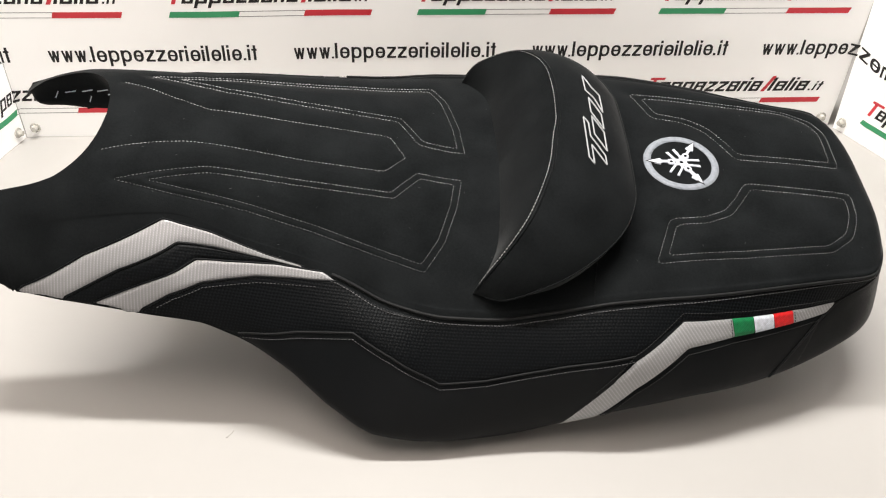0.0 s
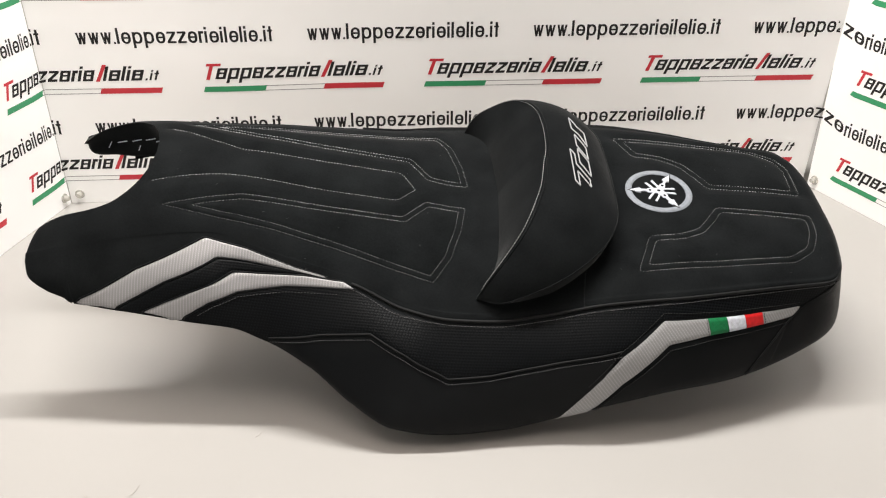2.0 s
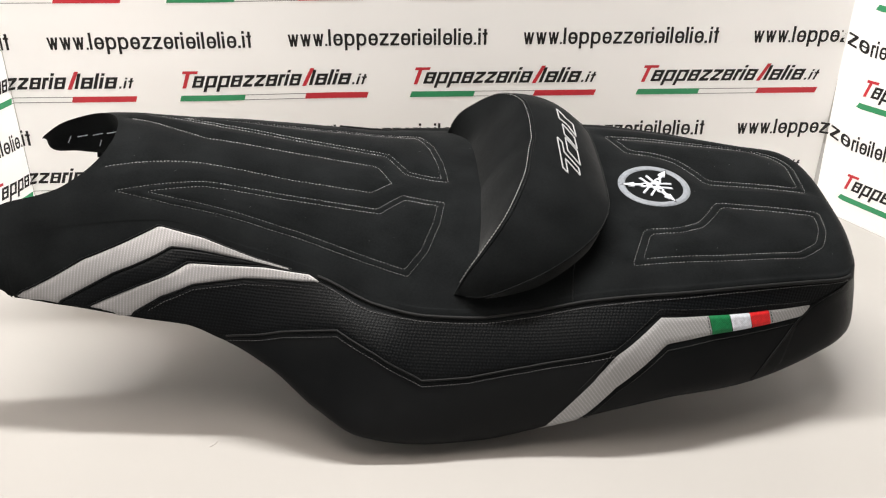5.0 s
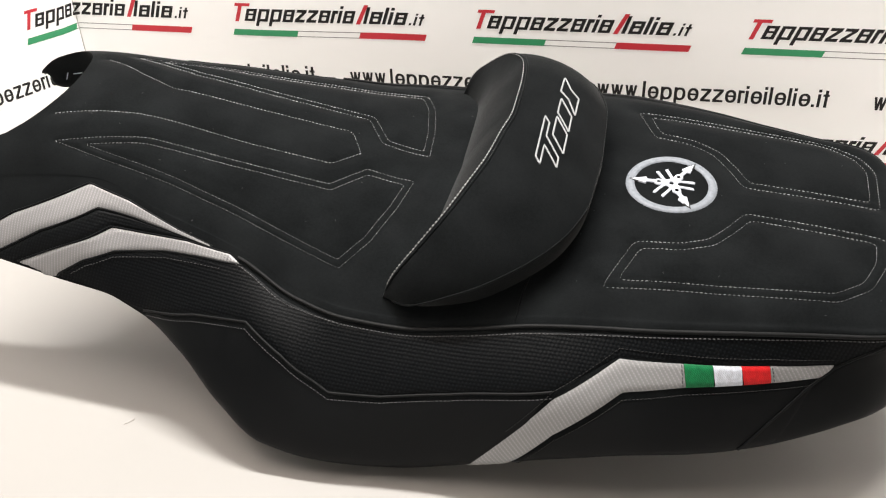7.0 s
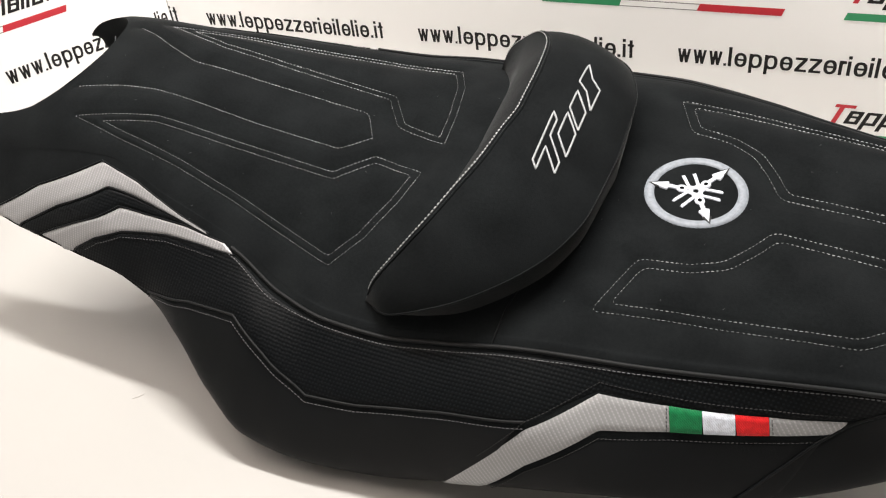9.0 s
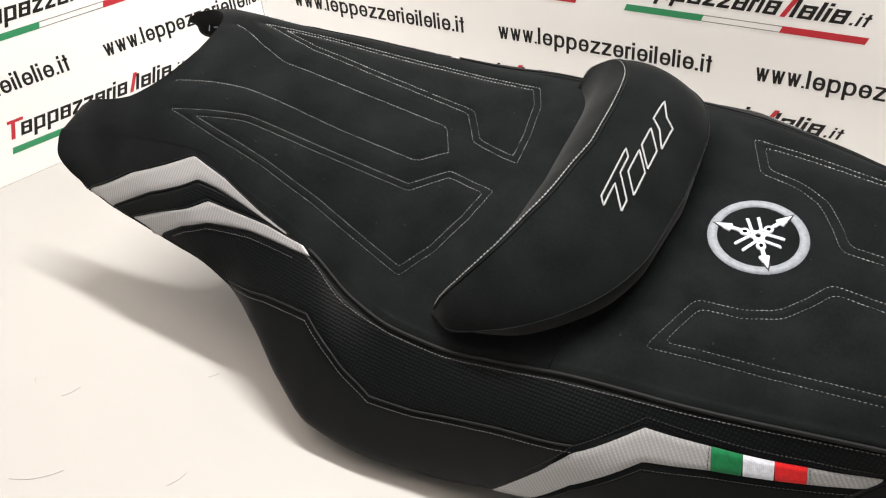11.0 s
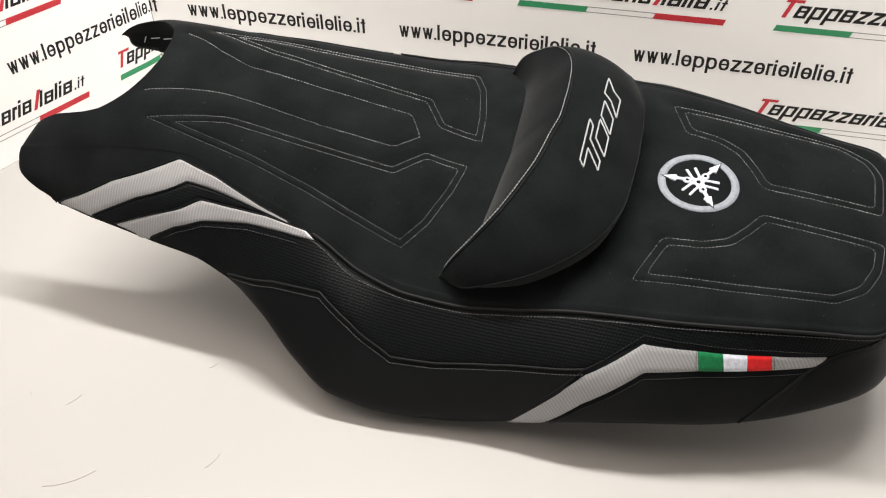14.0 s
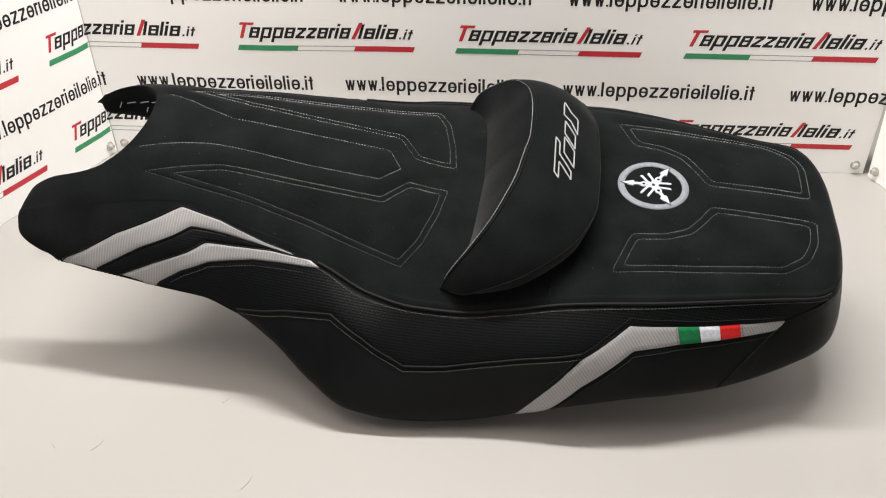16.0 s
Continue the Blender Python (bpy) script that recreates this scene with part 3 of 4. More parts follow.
def cover():
    xs = np.concatenate([NOSE + (NOTCH - NOSE) * (1 - np.cos(np.linspace(0, math.pi, 60))) / 2, np.linspace(NOTCH, 0.44, 300)[1:],
                         0.44 + (TAIL - 0.44) * np.sin(np.linspace(0, math.pi / 2, 40))[1:]])
    nq = 130
    rows, uvs = [], []
    for x in xs:
        q0 = float(q_of_y(x, notch_y(x))[0]) if x < NOTCH else 0.0
        q1 = float(nose_q(x)) if x < -0.43 else FOOT + 2.0
        f = np.linspace(0, 1, nq)
        q = q0 + (q1 - q0) * np.where(f < 0.62, f / 0.62 * 0.70, 0.70 + (f - 0.62) / 0.38 * 0.30)
        rows.append((np.full(nq, x), q))
    X, Q = np.concatenate([r[0] for r in rows]), np.concatenate([r[1] for r in rows])
    p = skin(X, Q)
    n = skin_normal(X, Q)
    near, p = [p - n * (dent(p[:, :2], side) * (Q < DECK))[:, None] for side in (-1, 1)]
    nx = len(xs)
    near = near * (1, -1, 1)
    verts = np.vstack([near, p])
    faces = grid_faces(nx, nq, True) + grid_faces(nx, nq, False, nx * nq)
    uv = np.column_stack([X, Q * 0.02])
    ob = mesh_object("seat_cover", verts, faces, SUEDE, SEAT, "black suede cover with quilted channels", uvs=np.vstack([uv, uv]))
    bm = bmesh.new()
    bm.from_mesh(ob.data)
    bmesh.ops.remove_doubles(bm, verts=[v for v in bm.verts if abs(v.co.y) < 0.0002], dist=0.0004)
    bm.to_mesh(ob.data)
    bm.free()
    # the notch's inner wall, with the liner stapled inside it
    for side in (-1, 1):
        wx = NOSE + (NOTCH - NOSE) * (1 - np.cos(np.linspace(0, math.pi, 60))) / 2
        verts, m = [], 7
        for x in wx:
            q0 = float(q_of_y(x, notch_y(x))[0])
            top = skin(x, q0)[0]
            qf = min(float(nose_q(x)), FOOT + 1.5) if x < -0.43 else FOOT + 1.5
            foot = skin(x, qf)[0]
            drop = float(wall_drop(x))
            for k in range(m):
                t = k / (m - 1)
                back = 0.004 * math.sin(t * math.pi)
                verts.append((x + (0.012 * t if x > -0.40 else 0.0), side * (top[1] + back + 0.010 * t), top[2] - drop * t))
            verts.append((x, side * foot[1], foot[2]))
        mesh_object("notch_wall", verts, grid_faces(len(wx), m + 1, side > 0), SUEDE, SEAT, "black inner wall of the front notch")
    # the pan under the cover
    px = np.linspace(NOTCH + 0.012, TAIL - 0.01, 60)
    belly = pchip([(-0.352, -0.010), (-0.12, 0.0), (-0.04, 0.056), (0.09, 0.056), (0.2, 0.020), (0.482, -0.010)])
    verts = []
    for x in px:
        foot = skin(x, FOOT + 1.6)[0]
        for k in range(13):
            f = k / 6 - 1
            verts.append((x, f * foot[1], foot[2] - float(belly(x)) * (1 - f * f) ** 0.7))
    mesh_object("base_pan", verts, grid_faces(len(px), 13, False), PLASTIC, SEAT, "black plastic base pan")


cover()


def stitches(name, places, normals, thread, pitch=0.0038, length=0.0026, width=0.00062, parent=SEAT, label=""):
    """A row of thread stitches along places, each a small rounded bar on the cloth."""
    places, normals = np.asarray(places), np.asarray(normals)
    run = np.concatenate([[0], np.cumsum(np.linalg.norm(np.diff(places, axis=0), axis=1))])
    verts, faces, uvs = [], [], []
    at = np.arange(pitch / 2, run[-1], pitch)
    pos = np.column_stack([np.interp(at, run, places[:, k]) for k in range(3)])
    ahead = np.column_stack([np.interp(at + 0.001, run, places[:, k]) for k in range(3)])
    behind = np.column_stack([np.interp(at - 0.001, run, places[:, k]) for k in range(3)])
    nor = np.column_stack([np.interp(at, run, normals[:, k]) for k in range(3)])
    for p, d, n in zip(pos, ahead - behind, nor):
        d = d / max(np.linalg.norm(d), 1e-9)
        n = n / max(np.linalg.norm(n), 1e-9)
        s = np.cross(d, n)
        d = d + s * random.uniform(-0.1, 0.1)
        b = len(verts)
        L = length * random.uniform(0.9, 1.08) / 2
        for t, w, h in ((-1, 0.5, 0.0), (-0.5, 1, 0.0006), (0.5, 1, 0.0006), (1, 0.5, 0.0)):
            c = p + d * L * t
            verts += [c - s * width / 2 * w - n * 0.0004, c + n * h + n * 0.00005, c + s * width / 2 * w - n * 0.0004]
            uvs += [(0, 0)] * 3
        for k in range(3):
            a = b + k * 3
            faces += [(a, a + 1, a + 4, a + 3), (a + 1, a + 2, a + 5, a + 4)]
    return mesh_object(name, verts, faces, thread, parent, label, uvs=uvs)


def deck_run(line, side, lift=0.0):
    xy = polyline(line, 0.004)
    q = q_of_y(xy[:, 0], xy[:, 1])
    p, n = skin(xy[:, 0], q), skin_normal(xy[:, 0], q)
    p = p + n * (lift - dent(xy, side))[:, None]
    p[:, 1] *= side
    n = n.copy()
    n[:, 1] *= side
    return p, n


for side in (-1, 1):
    for line in QUILT[side]:
        p, n = deck_run(line, side)
        stitches("quilt_stitching", p, n, THREAD, label="row of pale grey thread stitches")

# The join across the deck behind the backrest.
join_near = [(0.165, 0.06), (0.158, 0.11), (0.150, 0.15), (0.147, float(edge_y(0.147)))]


# Side panels, stripes and seams are bands between two curves on the side, given as (x, height) or by knot.
def side_curve(points, step=0.004):
    xz = polyline(points, step)
    return xz[:, 0], q_of_z(xz[:, 0], xz[:, 1])


def band(name, upper, lower, material, side, lift=0.0012, nu=60, nv=8, label="", puff=0.0, turn=35.0, sewn_ends=True):
    """A cloth panel between two curves on the cover, each a polyline of (x, height); its rim is turned down into the seam."""
    a, b = np.array(upper, float), np.array(lower, float)

    def even(p):
        run = np.concatenate([[0], np.cumsum(np.hypot(*np.diff(p, axis=0).T))])
        t = np.linspace(0, run[-1], nu)
        return np.column_stack([np.interp(t, run, p[:, 0]), np.interp(t, run, p[:, 1])])
    a, b = even(a), even(b)
    qa, qb = q_of_z(a[:, 0], a[:, 1]), q_of_z(b[:, 0], b[:, 1])
    X, Q, U, LIFT = [], [], [], []
    for i in range(nu):
        for j in range(nv):
            t = j / (nv - 1)
            X.append(a[i, 0] * (1 - t) + b[i, 0] * t)
            Q.append(qa[i] * (1 - t) + qb[i] * t)
            rim = min(j, nv - 1 - j) == 0 or (sewn_ends and min(i, nu - 1 - i) == 0)
            LIFT.append(-0.0006 if rim else lift + puff * math.sin(math.pi * t))
    X, Q = np.array(X), np.array(Q)
    p = skin(X, Q) + skin_normal(X, Q) * np.array(LIFT)[:, None]
    uv = cloth_uv(X, Q, math.radians(turn))
    p[:, 1] *= side
    return mesh_object(name, p, grid_faces(nu, nv, side < 0), material, SEAT, label, uvs=uv)


def tube(name, places, radius, material, parent, label="", segments=6):
    """A thin round cord along places."""
    pl = [Vector(p) for p in places]
    verts, faces = [], []
    for i, p in enumerate(pl):
        d = (pl[min(i + 1, len(pl) - 1)] - pl[max(i - 1, 0)]).normalized()
        u = d.cross(Vector((0.31, 0.2, 0.93))).normalized()
        w = d.cross(u)
        verts += [p + (u * math.cos(2 * math.pi * k / segments) + w * math.sin(2 * math.pi * k / segments)) * radius for k in range(segments)]
    for i in range(len(pl) - 1):
        for k in range(segments):
            a, b = i * segments + k, i * segments + (k + 1) % segments
            faces.append((a, b, b + segments, a + segments))
    return mesh_object(name, verts, faces, material, parent, label)


for side in (-1, 1):
    p, n = deck_run(join_near, side, 0.0004)
    tube("cross_seam", p, 0.0008, VINYL, SEAT, "dark sewn seam across the seat")


def run_z(points, side, lift=0.0, step=0.004):
    x, q = side_curve(points, step=step)
    p, n = lay(x, q, side, lift), skin_normal(x, q)
    n = n.copy()
    n[:, 1] *= side
    return p, n


def edge_line(x0, x1, n=80, dz=0.0):
    return [(x, float(edge_z(x)) + dz) for x in np.linspace(x0, x1, n)]


LOW_SEAM = [(-0.210, -0.0555), (-0.15, -0.043), (-0.093, -0.0355), (-0.054, -0.0485), (-0.0075, -0.0695), (0.04, -0.068), (0.10, -0.061), (0.186, -0.046)]
GREY_TOP = [(0.106, -0.130), (0.186, -0.050), (0.236, -0.026), (0.286, -0.0298), (0.357, -0.0358), (0.406, -0.043)]
GREY_LOW = [(0.140, -0.130), (0.190, -0.080), (0.242, -0.0465), (0.291, -0.046), (0.357, -0.049), (0.396, -0.052)]


def foot_line(x0, x1, n=40, dz=-0.006):
    return [(x, float(low_z(x)) + dz) for x in np.linspace(x0, x1, n)]


def along(line, x):
    p = np.array(line)
    return float(np.interp(x, p[:, 0], p[:, 1]))


def cut(line, x0, x1):
    return [(x0, along(line, x0))] + [p for p in line if x0 < p[0] < x1] + [(x1, along(line, x1))]


for side in (-1, 1):
    # carbon-look upper side panel, from the front stripe's hem back under the deck's edge
    top = [(-0.306, float(low_z(-0.306)) - 0.001), (-0.275, -0.019), (-0.243, -0.0105), (-0.19, -0.006), (-0.123, -0.006)] + edge_line(-0.109, 0.452, 60, -0.002)
    low = foot_line(-0.304, -0.214, 8, -0.002) + LOW_SEAM + cut(GREY_TOP, 0.187, 0.41)[1:] + [(0.45, -0.036)]
    band("side_panel", top, low, CARBON, side, 0.0006, 220, 16, "black carbon-weave vinyl upper side panel")
    band("lower_panel", LOW_SEAM, foot_line(-0.212, 0.120, 60, -0.012), VINYL, side, 0.0004, 120, 16, "smooth black vinyl lower side panel")
    # rear lower panel and tail
    band("rear_lower_panel", GREY_LOW, foot_line(0.142, 0.338, 40, -0.010), VINYL, side, 0.0004, 90, 12, "smooth black vinyl panel below the silver strip")
    # silver strip with the flag patch sewn into it
    band("silver_strip", cut(GREY_TOP, 0.106, 0.2868), cut(GREY_LOW, 0.140, 0.2910), GREY_CLOTH, side, 0.0012, 70, 8, "silver carbon-weave vinyl strip with an angled bend", sewn_ends=False)
    band("silver_strip_end", cut(GREY_TOP, 0.3545, 0.406), cut(GREY_LOW, 0.3575, 0.398), GREY_CLOTH, side, 0.0012, 20, 8, "silver carbon-weave vinyl strip end", sewn_ends=False)
    for name, m, f0, f1 in (("green_patch", GREEN_THREAD, 0.0, 0.34), ("white_patch", WHITE_THREAD, 0.34, 0.67), ("red_patch", RED_THREAD, 0.67, 1.0)):
        u0, u1 = 0.287 + 0.0672 * f0, 0.287 + 0.0672 * f1
        band(name, cut(GREY_TOP, u0, u1), cut(GREY_LOW, u0 + 0.004, u1 + 0.003), m, side, 0.0017, 12, 8, name.split("_")[0] + " embroidered flag field", sewn_ends=False)
    for x in (0.2855, 0.3565):
        p, n = run_z([(x, along(GREY_TOP, x) - 0.001), (x + 0.003, along(GREY_LOW, x + 0.003) + 0.001)], side, 0.0016, step=0.002)
        stitches("patch_stitching", p, n, DIM_THREAD, 0.0032, 0.0024, 0.0007)
    # two white chevrons at the front, which end in one point
    first_top = [(-0.437, -0.033), (-0.425, -0.0235), (-0.36, 0.006), (-0.282, 0.029), (-0.235, 0.021), (-0.18, 0.0065), (-0.142, -0.0015)]
    first_low = [(-0.388, -0.037), (-0.379, -0.027), (-0.325, -0.003), (-0.267, 0.0155), (-0.23, 0.011), (-0.18, 0.0035), (-0.142, -0.0024)]
    second_top = [(-0.361, -0.041), (-0.352, -0.031), (-0.30, -0.012), (-0.250, 0.0045), (-0.22, 0.0025), (-0.17, 0.0005), (-0.124, -0.0048)]
    second_low = [(-0.311, -0.045), (-0.303, -0.0355), (-0.275, -0.0205), (-0.243, -0.0115), (-0.19, -0.0078), (-0.15, -0.0085), (-0.110, -0.0102)]
    band("white_chevron", first_top, first_low, WHITE_CLOTH, side, 0.0012, 80, 8, "white carbon-weave vinyl chevron", turn=-4.0)
    band("black_chevron", [(x, z - 0.0006) for x, z in first_low], [(x, z + 0.0006) for x, z in second_top], CARBON, side, 0.0010, 80, 8, "black carbon-weave vinyl chevron")
    band("white_chevron", second_top, second_low, WHITE_CLOTH, side, 0.0012, 80, 8, "white carbon-weave vinyl chevron", turn=-4.0)
    # piping and sewn seams
    for line in (first_top, first_low, second_top, second_low):
        p, n = run_z(line, side, 0.0004)
        tube("chevron_seam", p, 0.0009, VINYL, SEAT)
    p, n = run_z(edge_line(-0.115, 0.453, 140), side, 0.0008)
    tube("edge_piping", p, 0.0019, PIPING, SEAT, "black vinyl piping along the deck's edge")
    for name, line, thread, pitch in (("edge_stitching", edge_line(-0.13, 0.45, 140, -0.0034), EDGE_THREAD, 0.0036), ("seam_stitching", [(x, z - 0.0043) for x, z in LOW_SEAM], DIM_THREAD, 0.0036),
                               ("strip_stitching", [(x, z + 0.004) for x, z in cut(GREY_TOP, 0.150, 0.405)], DARK_THREAD, 0.0032),
                               ("strip_stitching", [(x, z - 0.004) for x, z in cut(GREY_LOW, 0.150, 0.390)], DARK_THREAD, 0.0032),
                               ("chevron_stitching", [(-0.29, -0.034), (-0.272, -0.0245), (-0.243, -0.0155), (-0.19, -0.012), (-0.13, -0.013)], DIM_THREAD, 0.0036)):
        p, n = run_z(line, side, 0.0012)
        stitches(name, p, n, thread, pitch, pitch * 0.72, 0.0008)
    p, n = run_z(LOW_SEAM, side, 0.0004)
    tube("seam_ridge", p, 0.0012, PIPING, SEAT)
    # rear corner seam
    tail_seam = [(0.452, -0.026), (0.43, -0.036), (0.406, -0.046), (0.385, -0.058), (0.36, -0.078), (0.338, -0.098)]
    p, n = run_z(tail_seam, side, 0.0006)
    tube("tail_seam", p, 0.0013, VINYL, SEAT)
    band("tail_panel", tail_seam[::-1] + [(0.470, -0.033), (0.482, -0.047), (0.488, -0.062)],
         [(0.345, -0.1005), (0.40, -0.0965), (0.44, -0.095), (0.47, -0.094), (0.485, -0.093), (0.490, -0.088)], VINYL, side, 0.0003, 70, 14, "smooth black vinyl tail panel")


# ---------- backrest ----------
BACK = new("backrest")
BACK.parent = SEAT
tagged(BACK, "raised black suede lumbar backrest")


def backrest():
    n = 121
    ts = np.linspace(-1, 1, n)
    # from the near tip (-1) to the far one (1): the ridge as x, y, z; the rear seam, alike on both halves, as x, |y|, z
    kr = (-1.0, -0.9, -0.78, -0.62, -0.45, -0.3, -0.15, 0.0, 0.15, 0.3, 0.45, 0.62, 0.78, 0.9, 1.0)
    ridge = [pchip(list(zip(kr, v))) for v in (
        (0.0268, 0.0384, 0.0548, 0.0776, 0.0956, 0.1051, 0.1105, 0.1163, 0.1167, 0.1147, 0.1088, 0.0885, 0.061, 0.040, 0.027),
        (-0.1629, -0.1590, -0.1481, -0.1250, -0.0900, -0.0610, -0.0302, 0.0009, 0.0317, 0.0639, 0.0935, 0.1283, 0.150, 0.160, 0.163),
        (-0.0197, 0.0051, 0.0252, 0.0485, 0.0632, 0.0682, 0.0709, 0.0733, 0.0755, 0.0748, 0.0694, 0.0549, 0.029, 0.006, -0.020))]
    kt = (0.0, 0.30, 0.45, 0.62, 0.78, 0.90, 1.0)
    rear = [pchip(list(zip(kt, v))) for v in ((0.1993, 0.1960, 0.1827, 0.1498, 0.1026, 0.0596, 0.0268), (0, 0.0692, 0.1115, 0.1488, 0.1726, 0.1790, 0.1630),
                                              (0.0297, 0.0318, 0.0305, 0.0223, 0.0073, -0.0087, -0.0200))]
    front_x = pchip([(0, 0.060), (0.5, 0.054), (0.8, 0.036), (1, 0.025)])
    deck_z = lambda x, y: float(skin(x, q_of_y(x, y))[0, 2])

    def curve(p, m):
        """Points along a quadratic arc."""
        a, b, c = p
        return [a * (1 - t) ** 2 + 2 * b * t * (1 - t) + c * t * t for t in np.linspace(0, 1, m)]
    front, top, rears_ = [], [], []
    for t in ts:
        k, sg = abs(t), (1 if t >= 0 else -1)
        r = np.array([float(f(t)) for f in ridge])
        s = np.array((float(rear[0](k)), sg * float(rear[1](k)), float(rear[2](k))))
        fy = abs(r[1]) * 0.985
        f = np.array((float(front_x(k)), sg * fy, deck_z(float(front_x(k)), fy) - 0.004))
        out = np.array((s[0] - 0.10, s[1] * 1.0, 0))
        out = out / max(np.linalg.norm(out), 1e-6)
        gx, gy = s[0] - out[0] * (0.006 + 0.012 * k), s[1] - out[1] * (0.006 + 0.012 * k)
        g = np.array((gx, gy, deck_z(gx, min(abs(gy), 0.178)) - 0.006))
        puff = math.sin(math.pi / 2 * (1 - k)) ** 0.5 if k < 1 else 0.0
        front += curve((f, (f + r) / 2 + np.array((-0.008, 0, 0.006)) * puff, r), 14)
        top += curve((r, (r + s) / 2 + np.array((0.010, 0.010 * sg * k, 0.019)) * puff, s), 22)
        rears_ += curve((s, (s + g) / 2 + out * 0.005 * puff * (1 - k), g), 10)
    rear = rears_
    mesh_object("front_face", front, grid_faces(n, 14), SUEDE, BACK, "black suede concave front face")
    body = mesh_object("top_face", top, grid_faces(n, 22), SUEDE, BACK, "black suede rounded top with embroidered marks")
    mesh_object("rear_band", rear, grid_faces(n, 10), SUEDE, BACK, "black suede band round the rear")
    ridge = np.array(front).reshape(n, 14, 3)[:, -1]
    tops = np.array(top).reshape(n, 22, 3)
    rears = np.array(rear).reshape(n, 10, 3)
    tube("ridge_seam", (tops[:, 1] * 0.7 + tops[:, 0] * 0.3)[2:-2] + (0, 0, -0.0002), 0.0013, SUEDE, BACK)
    nor = np.tile((-0.6, 0, 0.8), (n, 1))
    stitches("ridge_stitching", ridge[3:-3] + np.array((-0.0006, 0, 0.0006)), nor[3:-3], THREAD, width=0.00058, parent=BACK, label="row of pale grey thread stitches")
    tube("rear_seam", rears[2:-2, 0] + (0.0002, 0, 0), 0.0009, SUEDE, BACK)
    stitches("rear_stitching", rears[2:-2, 0] + np.array((0.0006, 0, 0.0008)), np.tile((0.5, 0, 0.85), (n - 4, 1)), DARK_THREAD, parent=BACK)
    # four slanted outlined blocks embroidered in a row
    from_y = np.array([t[0, 1] for t in tops])

    def on_top(x, y):
        col = [np.interp(x, tops[i][:, 0], tops[i][:, 2]) for i in range(n)]
        return float(np.interp(y, from_y, col))
    # each block as (distance along the row, share of its height), on a row that starts at the front edge x0 and stands on x1
    row = 1.5
    for x0, x1, ring in (
            (0.1455, 0.1645, [(-0.056, 0), (-0.044, 0), (-0.044, 0.74), (-0.026, 0.74), (-0.026, 1), (-0.081, 1), (-0.081, 0.74), (-0.056, 0.74)]),
            (0.1555, 0.1675, [(-0.036, 0), (-0.010, 0), (-0.010, 1), (-0.036, 1)]),
            (0.1555, 0.1680, [(-0.005, 0), (0.017, 0), (0.017, 1), (-0.005, 1)]),
            (0.1535, 0.1705, [(0.022, 0), (0.050, 0), (0.045, 0.5), (0.050, 1), (0.022, 1), (0.027, 0.5)])):
        path = polyline([(x1 - (x1 - x0) * v, y + row * (x1 - x0) * v) for y, v in ring + ring[:1]], 0.002)
        tube("embroidered_mark", [(x, y, on_top(x, y) + 0.0006) for x, y in path], 0.0009, MARK_THREAD, BACK, "pale grey outlined embroidered block")


backrest()


# ---------- round emblem embroidered on the rear deck ----------
def deck_place(x, y, lift):
    q = q_of_y(x, abs(y))
    p = skin(x, q)[0] + skin_normal(x, q)[0] * lift
    return (p[0], p[1] * (1 if y >= 0 else -1), p[2])


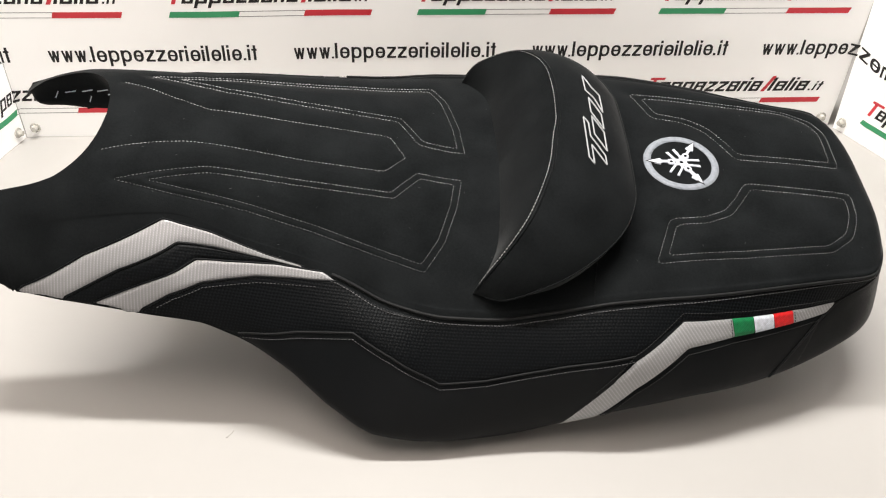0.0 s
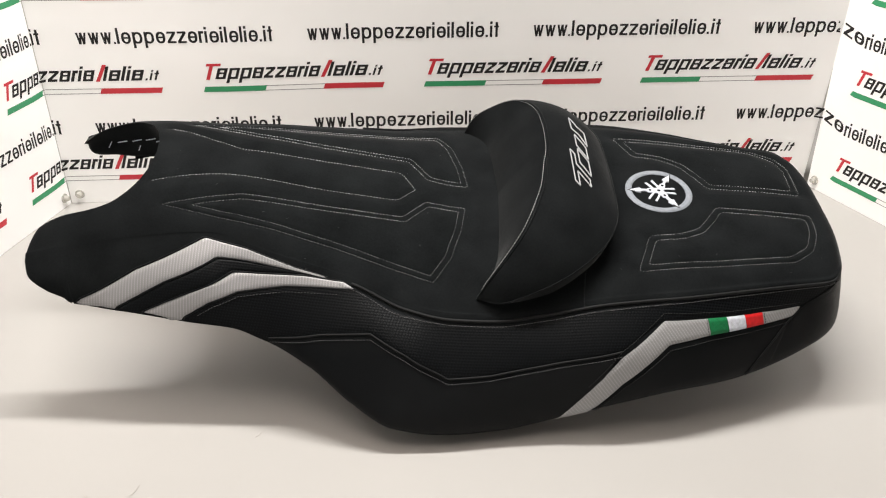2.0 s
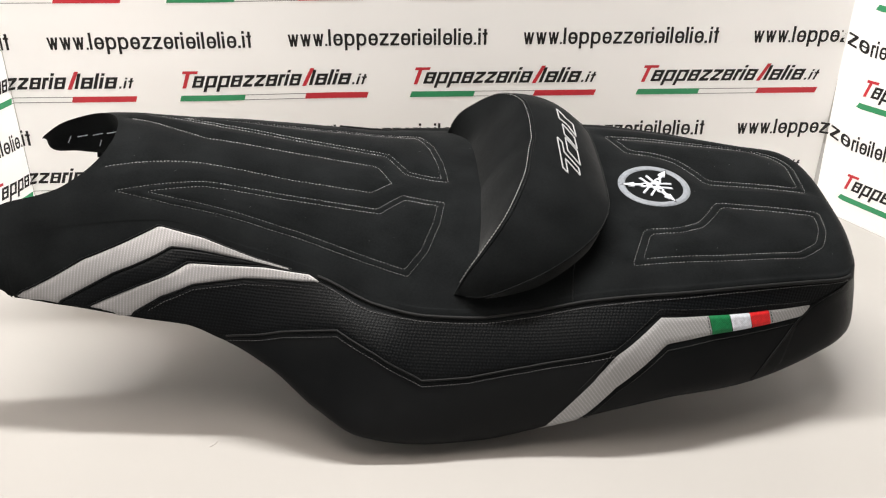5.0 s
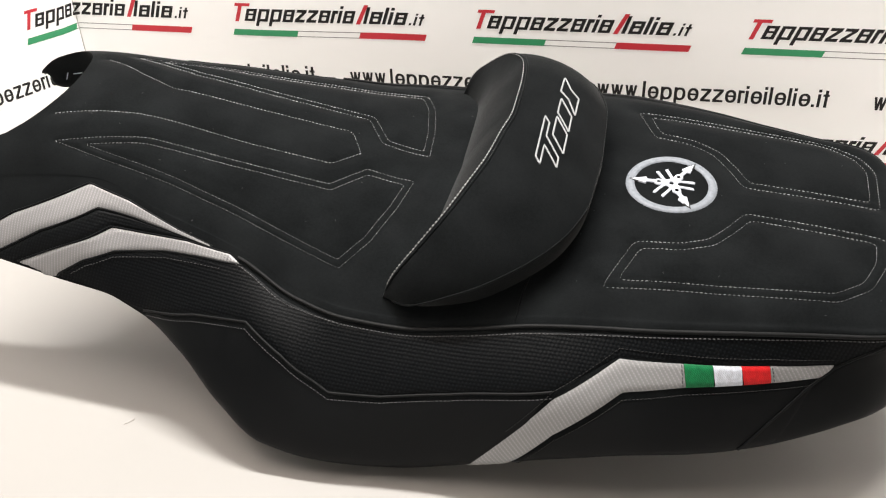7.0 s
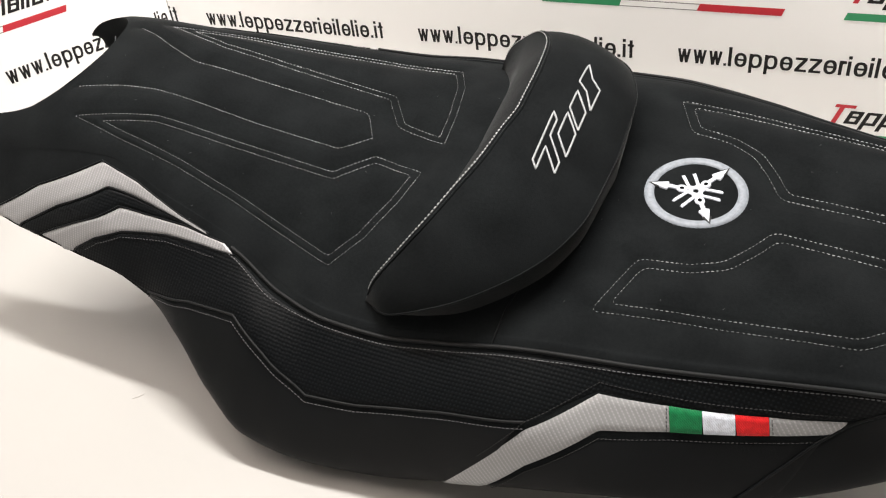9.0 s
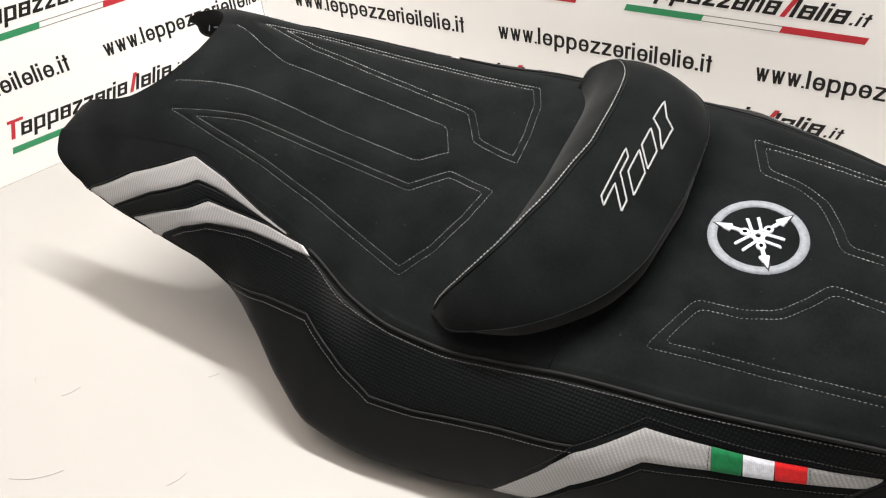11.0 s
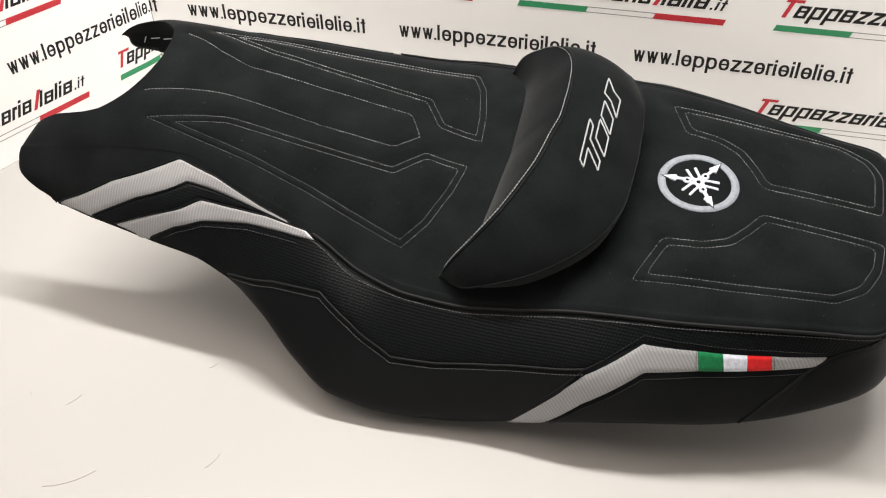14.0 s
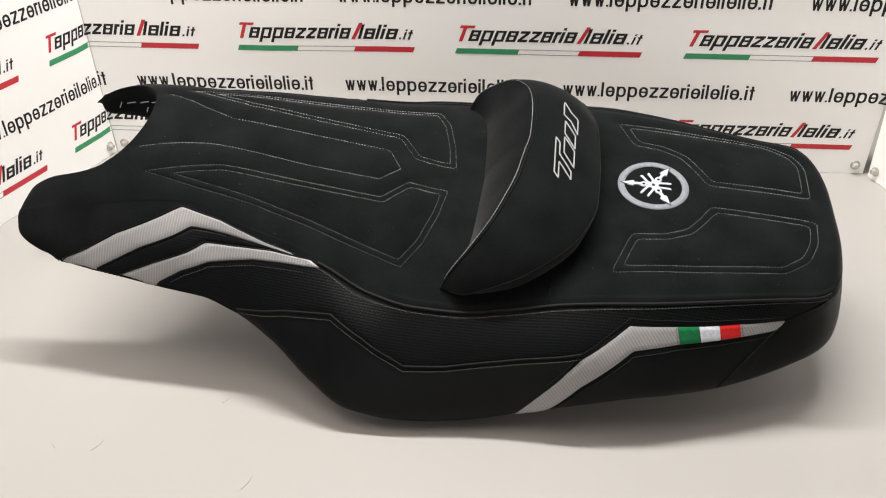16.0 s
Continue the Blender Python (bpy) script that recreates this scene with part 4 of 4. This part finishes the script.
def emblem():
    cx, cy, n = 0.2645, 0.0022, 144
    root = new("emblem")
    root.parent = SEAT
    tagged(root, "round silver embroidered emblem on black")
    verts, uvs = [], []
    for i in range(n):
        a = 2 * math.pi * i / n
        tooth = 0.00025 if i % 2 else -0.00025
        for r, h in ((0.0337, 0.0003), (0.0345, 0.0013), (0.0382, 0.0017), (0.0410, 0.0012), (0.0420 + tooth, 0.0002)):
            verts.append(deck_place(cx + r * math.cos(a), cy + r * math.sin(a), h))
            uvs.append((a * 0.042, r))
    faces = []
    for i in range(n):
        for j in range(4):
            a, b = i * 5 + j, ((i + 1) % n) * 5 + j
            faces.append((a, a + 1, b + 1, b))
    mesh_object("ring", verts, faces, SILVER_THREAD, root, "silver embroidered ring with a toothed rim", uvs=uvs)

    def flat(points, name, lift=0.0016, material=WHITE_THREAD, hole=None):
        """A satin-stitched field with a rounded rim; a hole leaves a ring round its middle."""
        c = np.mean(points, axis=0)
        pts = polyline(list(points) + [points[0]], 0.004)[:-1]
        spot3 = lambda q, h: deck_place(cx + q[0], cy + q[1], h)
        m = len(pts)
        inner = [c + (q - c) * (hole if hole else 0.88) for q in pts]
        verts = [spot3(q, 0.0003) for q in pts] + [spot3(q + (c - q) * 0.1, lift) for q in pts] + [spot3(q, lift if not hole else lift * 0.9) for q in inner]
        faces = [(k * m + i, k * m + (i + 1) % m, (k + 1) * m + (i + 1) % m, (k + 1) * m + i) for i in range(m) for k in range(2)]
        if not hole:
            verts.append(spot3(c, lift))
            faces += [(2 * m + i, 2 * m + (i + 1) % m, 3 * m) for i in range(m)]
        mesh_object(name, verts, faces, material, root, uvs=[(v[0], v[1]) for v in verts])

    for k in range(3):
        a = math.radians(178 + 120 * k)
        u, v = np.array((math.cos(a), math.sin(a))), np.array((-math.sin(a), math.cos(a)))
        spot = lambda r, w: tuple(u * r + v * w)
        flat([spot(0.0405, 0), spot(0.031, 0.0038), spot(0.029, 0), spot(0.031, -0.0038)], "spike_rim", 0.0019, DARK_THREAD)
        flat([spot(0.0385, 0), spot(0.0235, 0.0047), spot(0.0225, 0.0016), spot(0.015, 0.0016), spot(0.015, -0.0016), spot(0.0225, -0.0016), spot(0.0235, -0.0047)], "spike", 0.0022)
        flat([spot(0.0115 + 0.0048 * math.cos(q), 0.0042 * math.sin(q)) for q in np.linspace(0, 2 * math.pi, 15)[:-1]], "loop", 0.0018, hole=0.42)
        for s in (-1, 1):
            flat([spot(0.008, s * 0.0019), spot(-0.021, s * 0.0033), spot(-0.0215, s * 0.0058), spot(-0.0205, s * 0.0060), spot(0.008, s * 0.0044)], "short_bar", 0.0015)


emblem()

# white staple marks of the liner inside the far half of the notch
marks = [(-0.448, 0.0, 0.62, 0.010, 1.0), (-0.430, 0.0, 0.55, 0.013, 0.05), (-0.409, 0.0, 0.54, 0.013, 0.12), (-0.388, 0.0, 0.50, 0.013, 0.2), (-0.409, 0.0, 0.76, 0.009, 1.1), (-0.372, 0.0, 0.46, 0.010, 0.3)]
for x, y, z, length, tilt in marks:
    d = Vector((math.cos(tilt), 0, math.sin(tilt))) * length / 2
    top = skin(x, q_of_y(x, notch_y(x)))[0]
    c = Vector((x, top[1] + 0.004 * math.sin(z * math.pi) + 0.010 * z - 0.0015, top[2] - float(wall_drop(x)) * z))
    tube("staple", [c - d, c, c + d], 0.0006, WHITE_THREAD, SEAT)

# ---------- lint on the suede ----------
random.seed(9)
verts, faces = [], []
for k in range(75):
    x, y = random.uniform(-0.34, 0.44), random.uniform(-0.14, 0.12)
    p = Vector(deck_place(x, y, 0.0006))
    d = Vector((random.uniform(-1, 1), random.uniform(-1, 1), 0)).normalized() * random.uniform(0.0004, 0.0012)
    w = Vector((-d.y, d.x, 0)).normalized() * 0.0002
    b = len(verts)
    verts += [p - d - w, p + d - w, p + d + w, p - d + w, p + Vector((0, 0, 0.0003))]
    faces += [(b, b + 1, b + 4), (b + 1, b + 2, b + 4), (b + 2, b + 3, b + 4), (b + 3, b, b + 4)]
tagged(mesh_object("lint", verts, faces, DIM_THREAD, SEAT, "sparse pale lint specks"), kind="stuff")

narrow = pchip([(-0.5, 0.0), (0.12, 0.0), (0.20, 0.003), (0.27, 0.010), (0.36, 0.024), (0.44, 0.033), (0.50, 0.034)])
# The foam is pulled a little to its far side towards the front: bend every part of the seat alike.
for ob in SEAT.children_recursive:
    if ob.type == "MESH":
        for v in ob.data.vertices:
            c = 0.015 * max(0.0, 0.25 - v.co.x)
            e = float(edge_y(v.co.x))
            if v.co.y > e:  # the far side hangs straighter than the near one, on which the seat rests
                keep = 0.55 + 0.45 * max(0.0, min(1.0, (v.co.x - 0.10) / 0.15))
                v.co.y = e + (v.co.y - e) * keep
            if v.co.y > 0.06 and v.co.x > 0.12 and ob.parent == SEAT:  # the far rear corner is drawn in
                v.co.y -= float(narrow(v.co.x)) * min(1.2, ((v.co.y - 0.06) / 0.10) ** 2)
            if v.co.y > 0.05 and v.co.x < -0.40:  # the far prong's end droops
                v.co.z -= 0.014 * ((-0.40 - v.co.x) / 0.085) ** 1.3
            v.co.y += c * (1 + max(-1.0, min(1.0, v.co.y / 0.12)))

# ---------- dust and scuffs on the table ----------
random.seed(4)
for x, y, length, a in ((-0.160, 0.521, 0.022, 0.9), (-0.226, 0.651, 0.012, 0.6), (-0.345, 0.556, 0.020, 0.8), (-0.393, 0.563, 0.010, -1.2), (-0.30, 0.455, 0.05, 0.3), (-0.26, 0.40, 0.012, 1.4)):
    pts = [(x + math.cos(a + k * 0.08) * length * k / 5, y + math.sin(a + k * 0.08) * length * k / 5, 0.0004) for k in range(6)]
    tagged(tube("fibre", pts, 0.00028, DUST, None), "tiny dark curled fibre lying on the white table", "fibre", "fibres on the table")
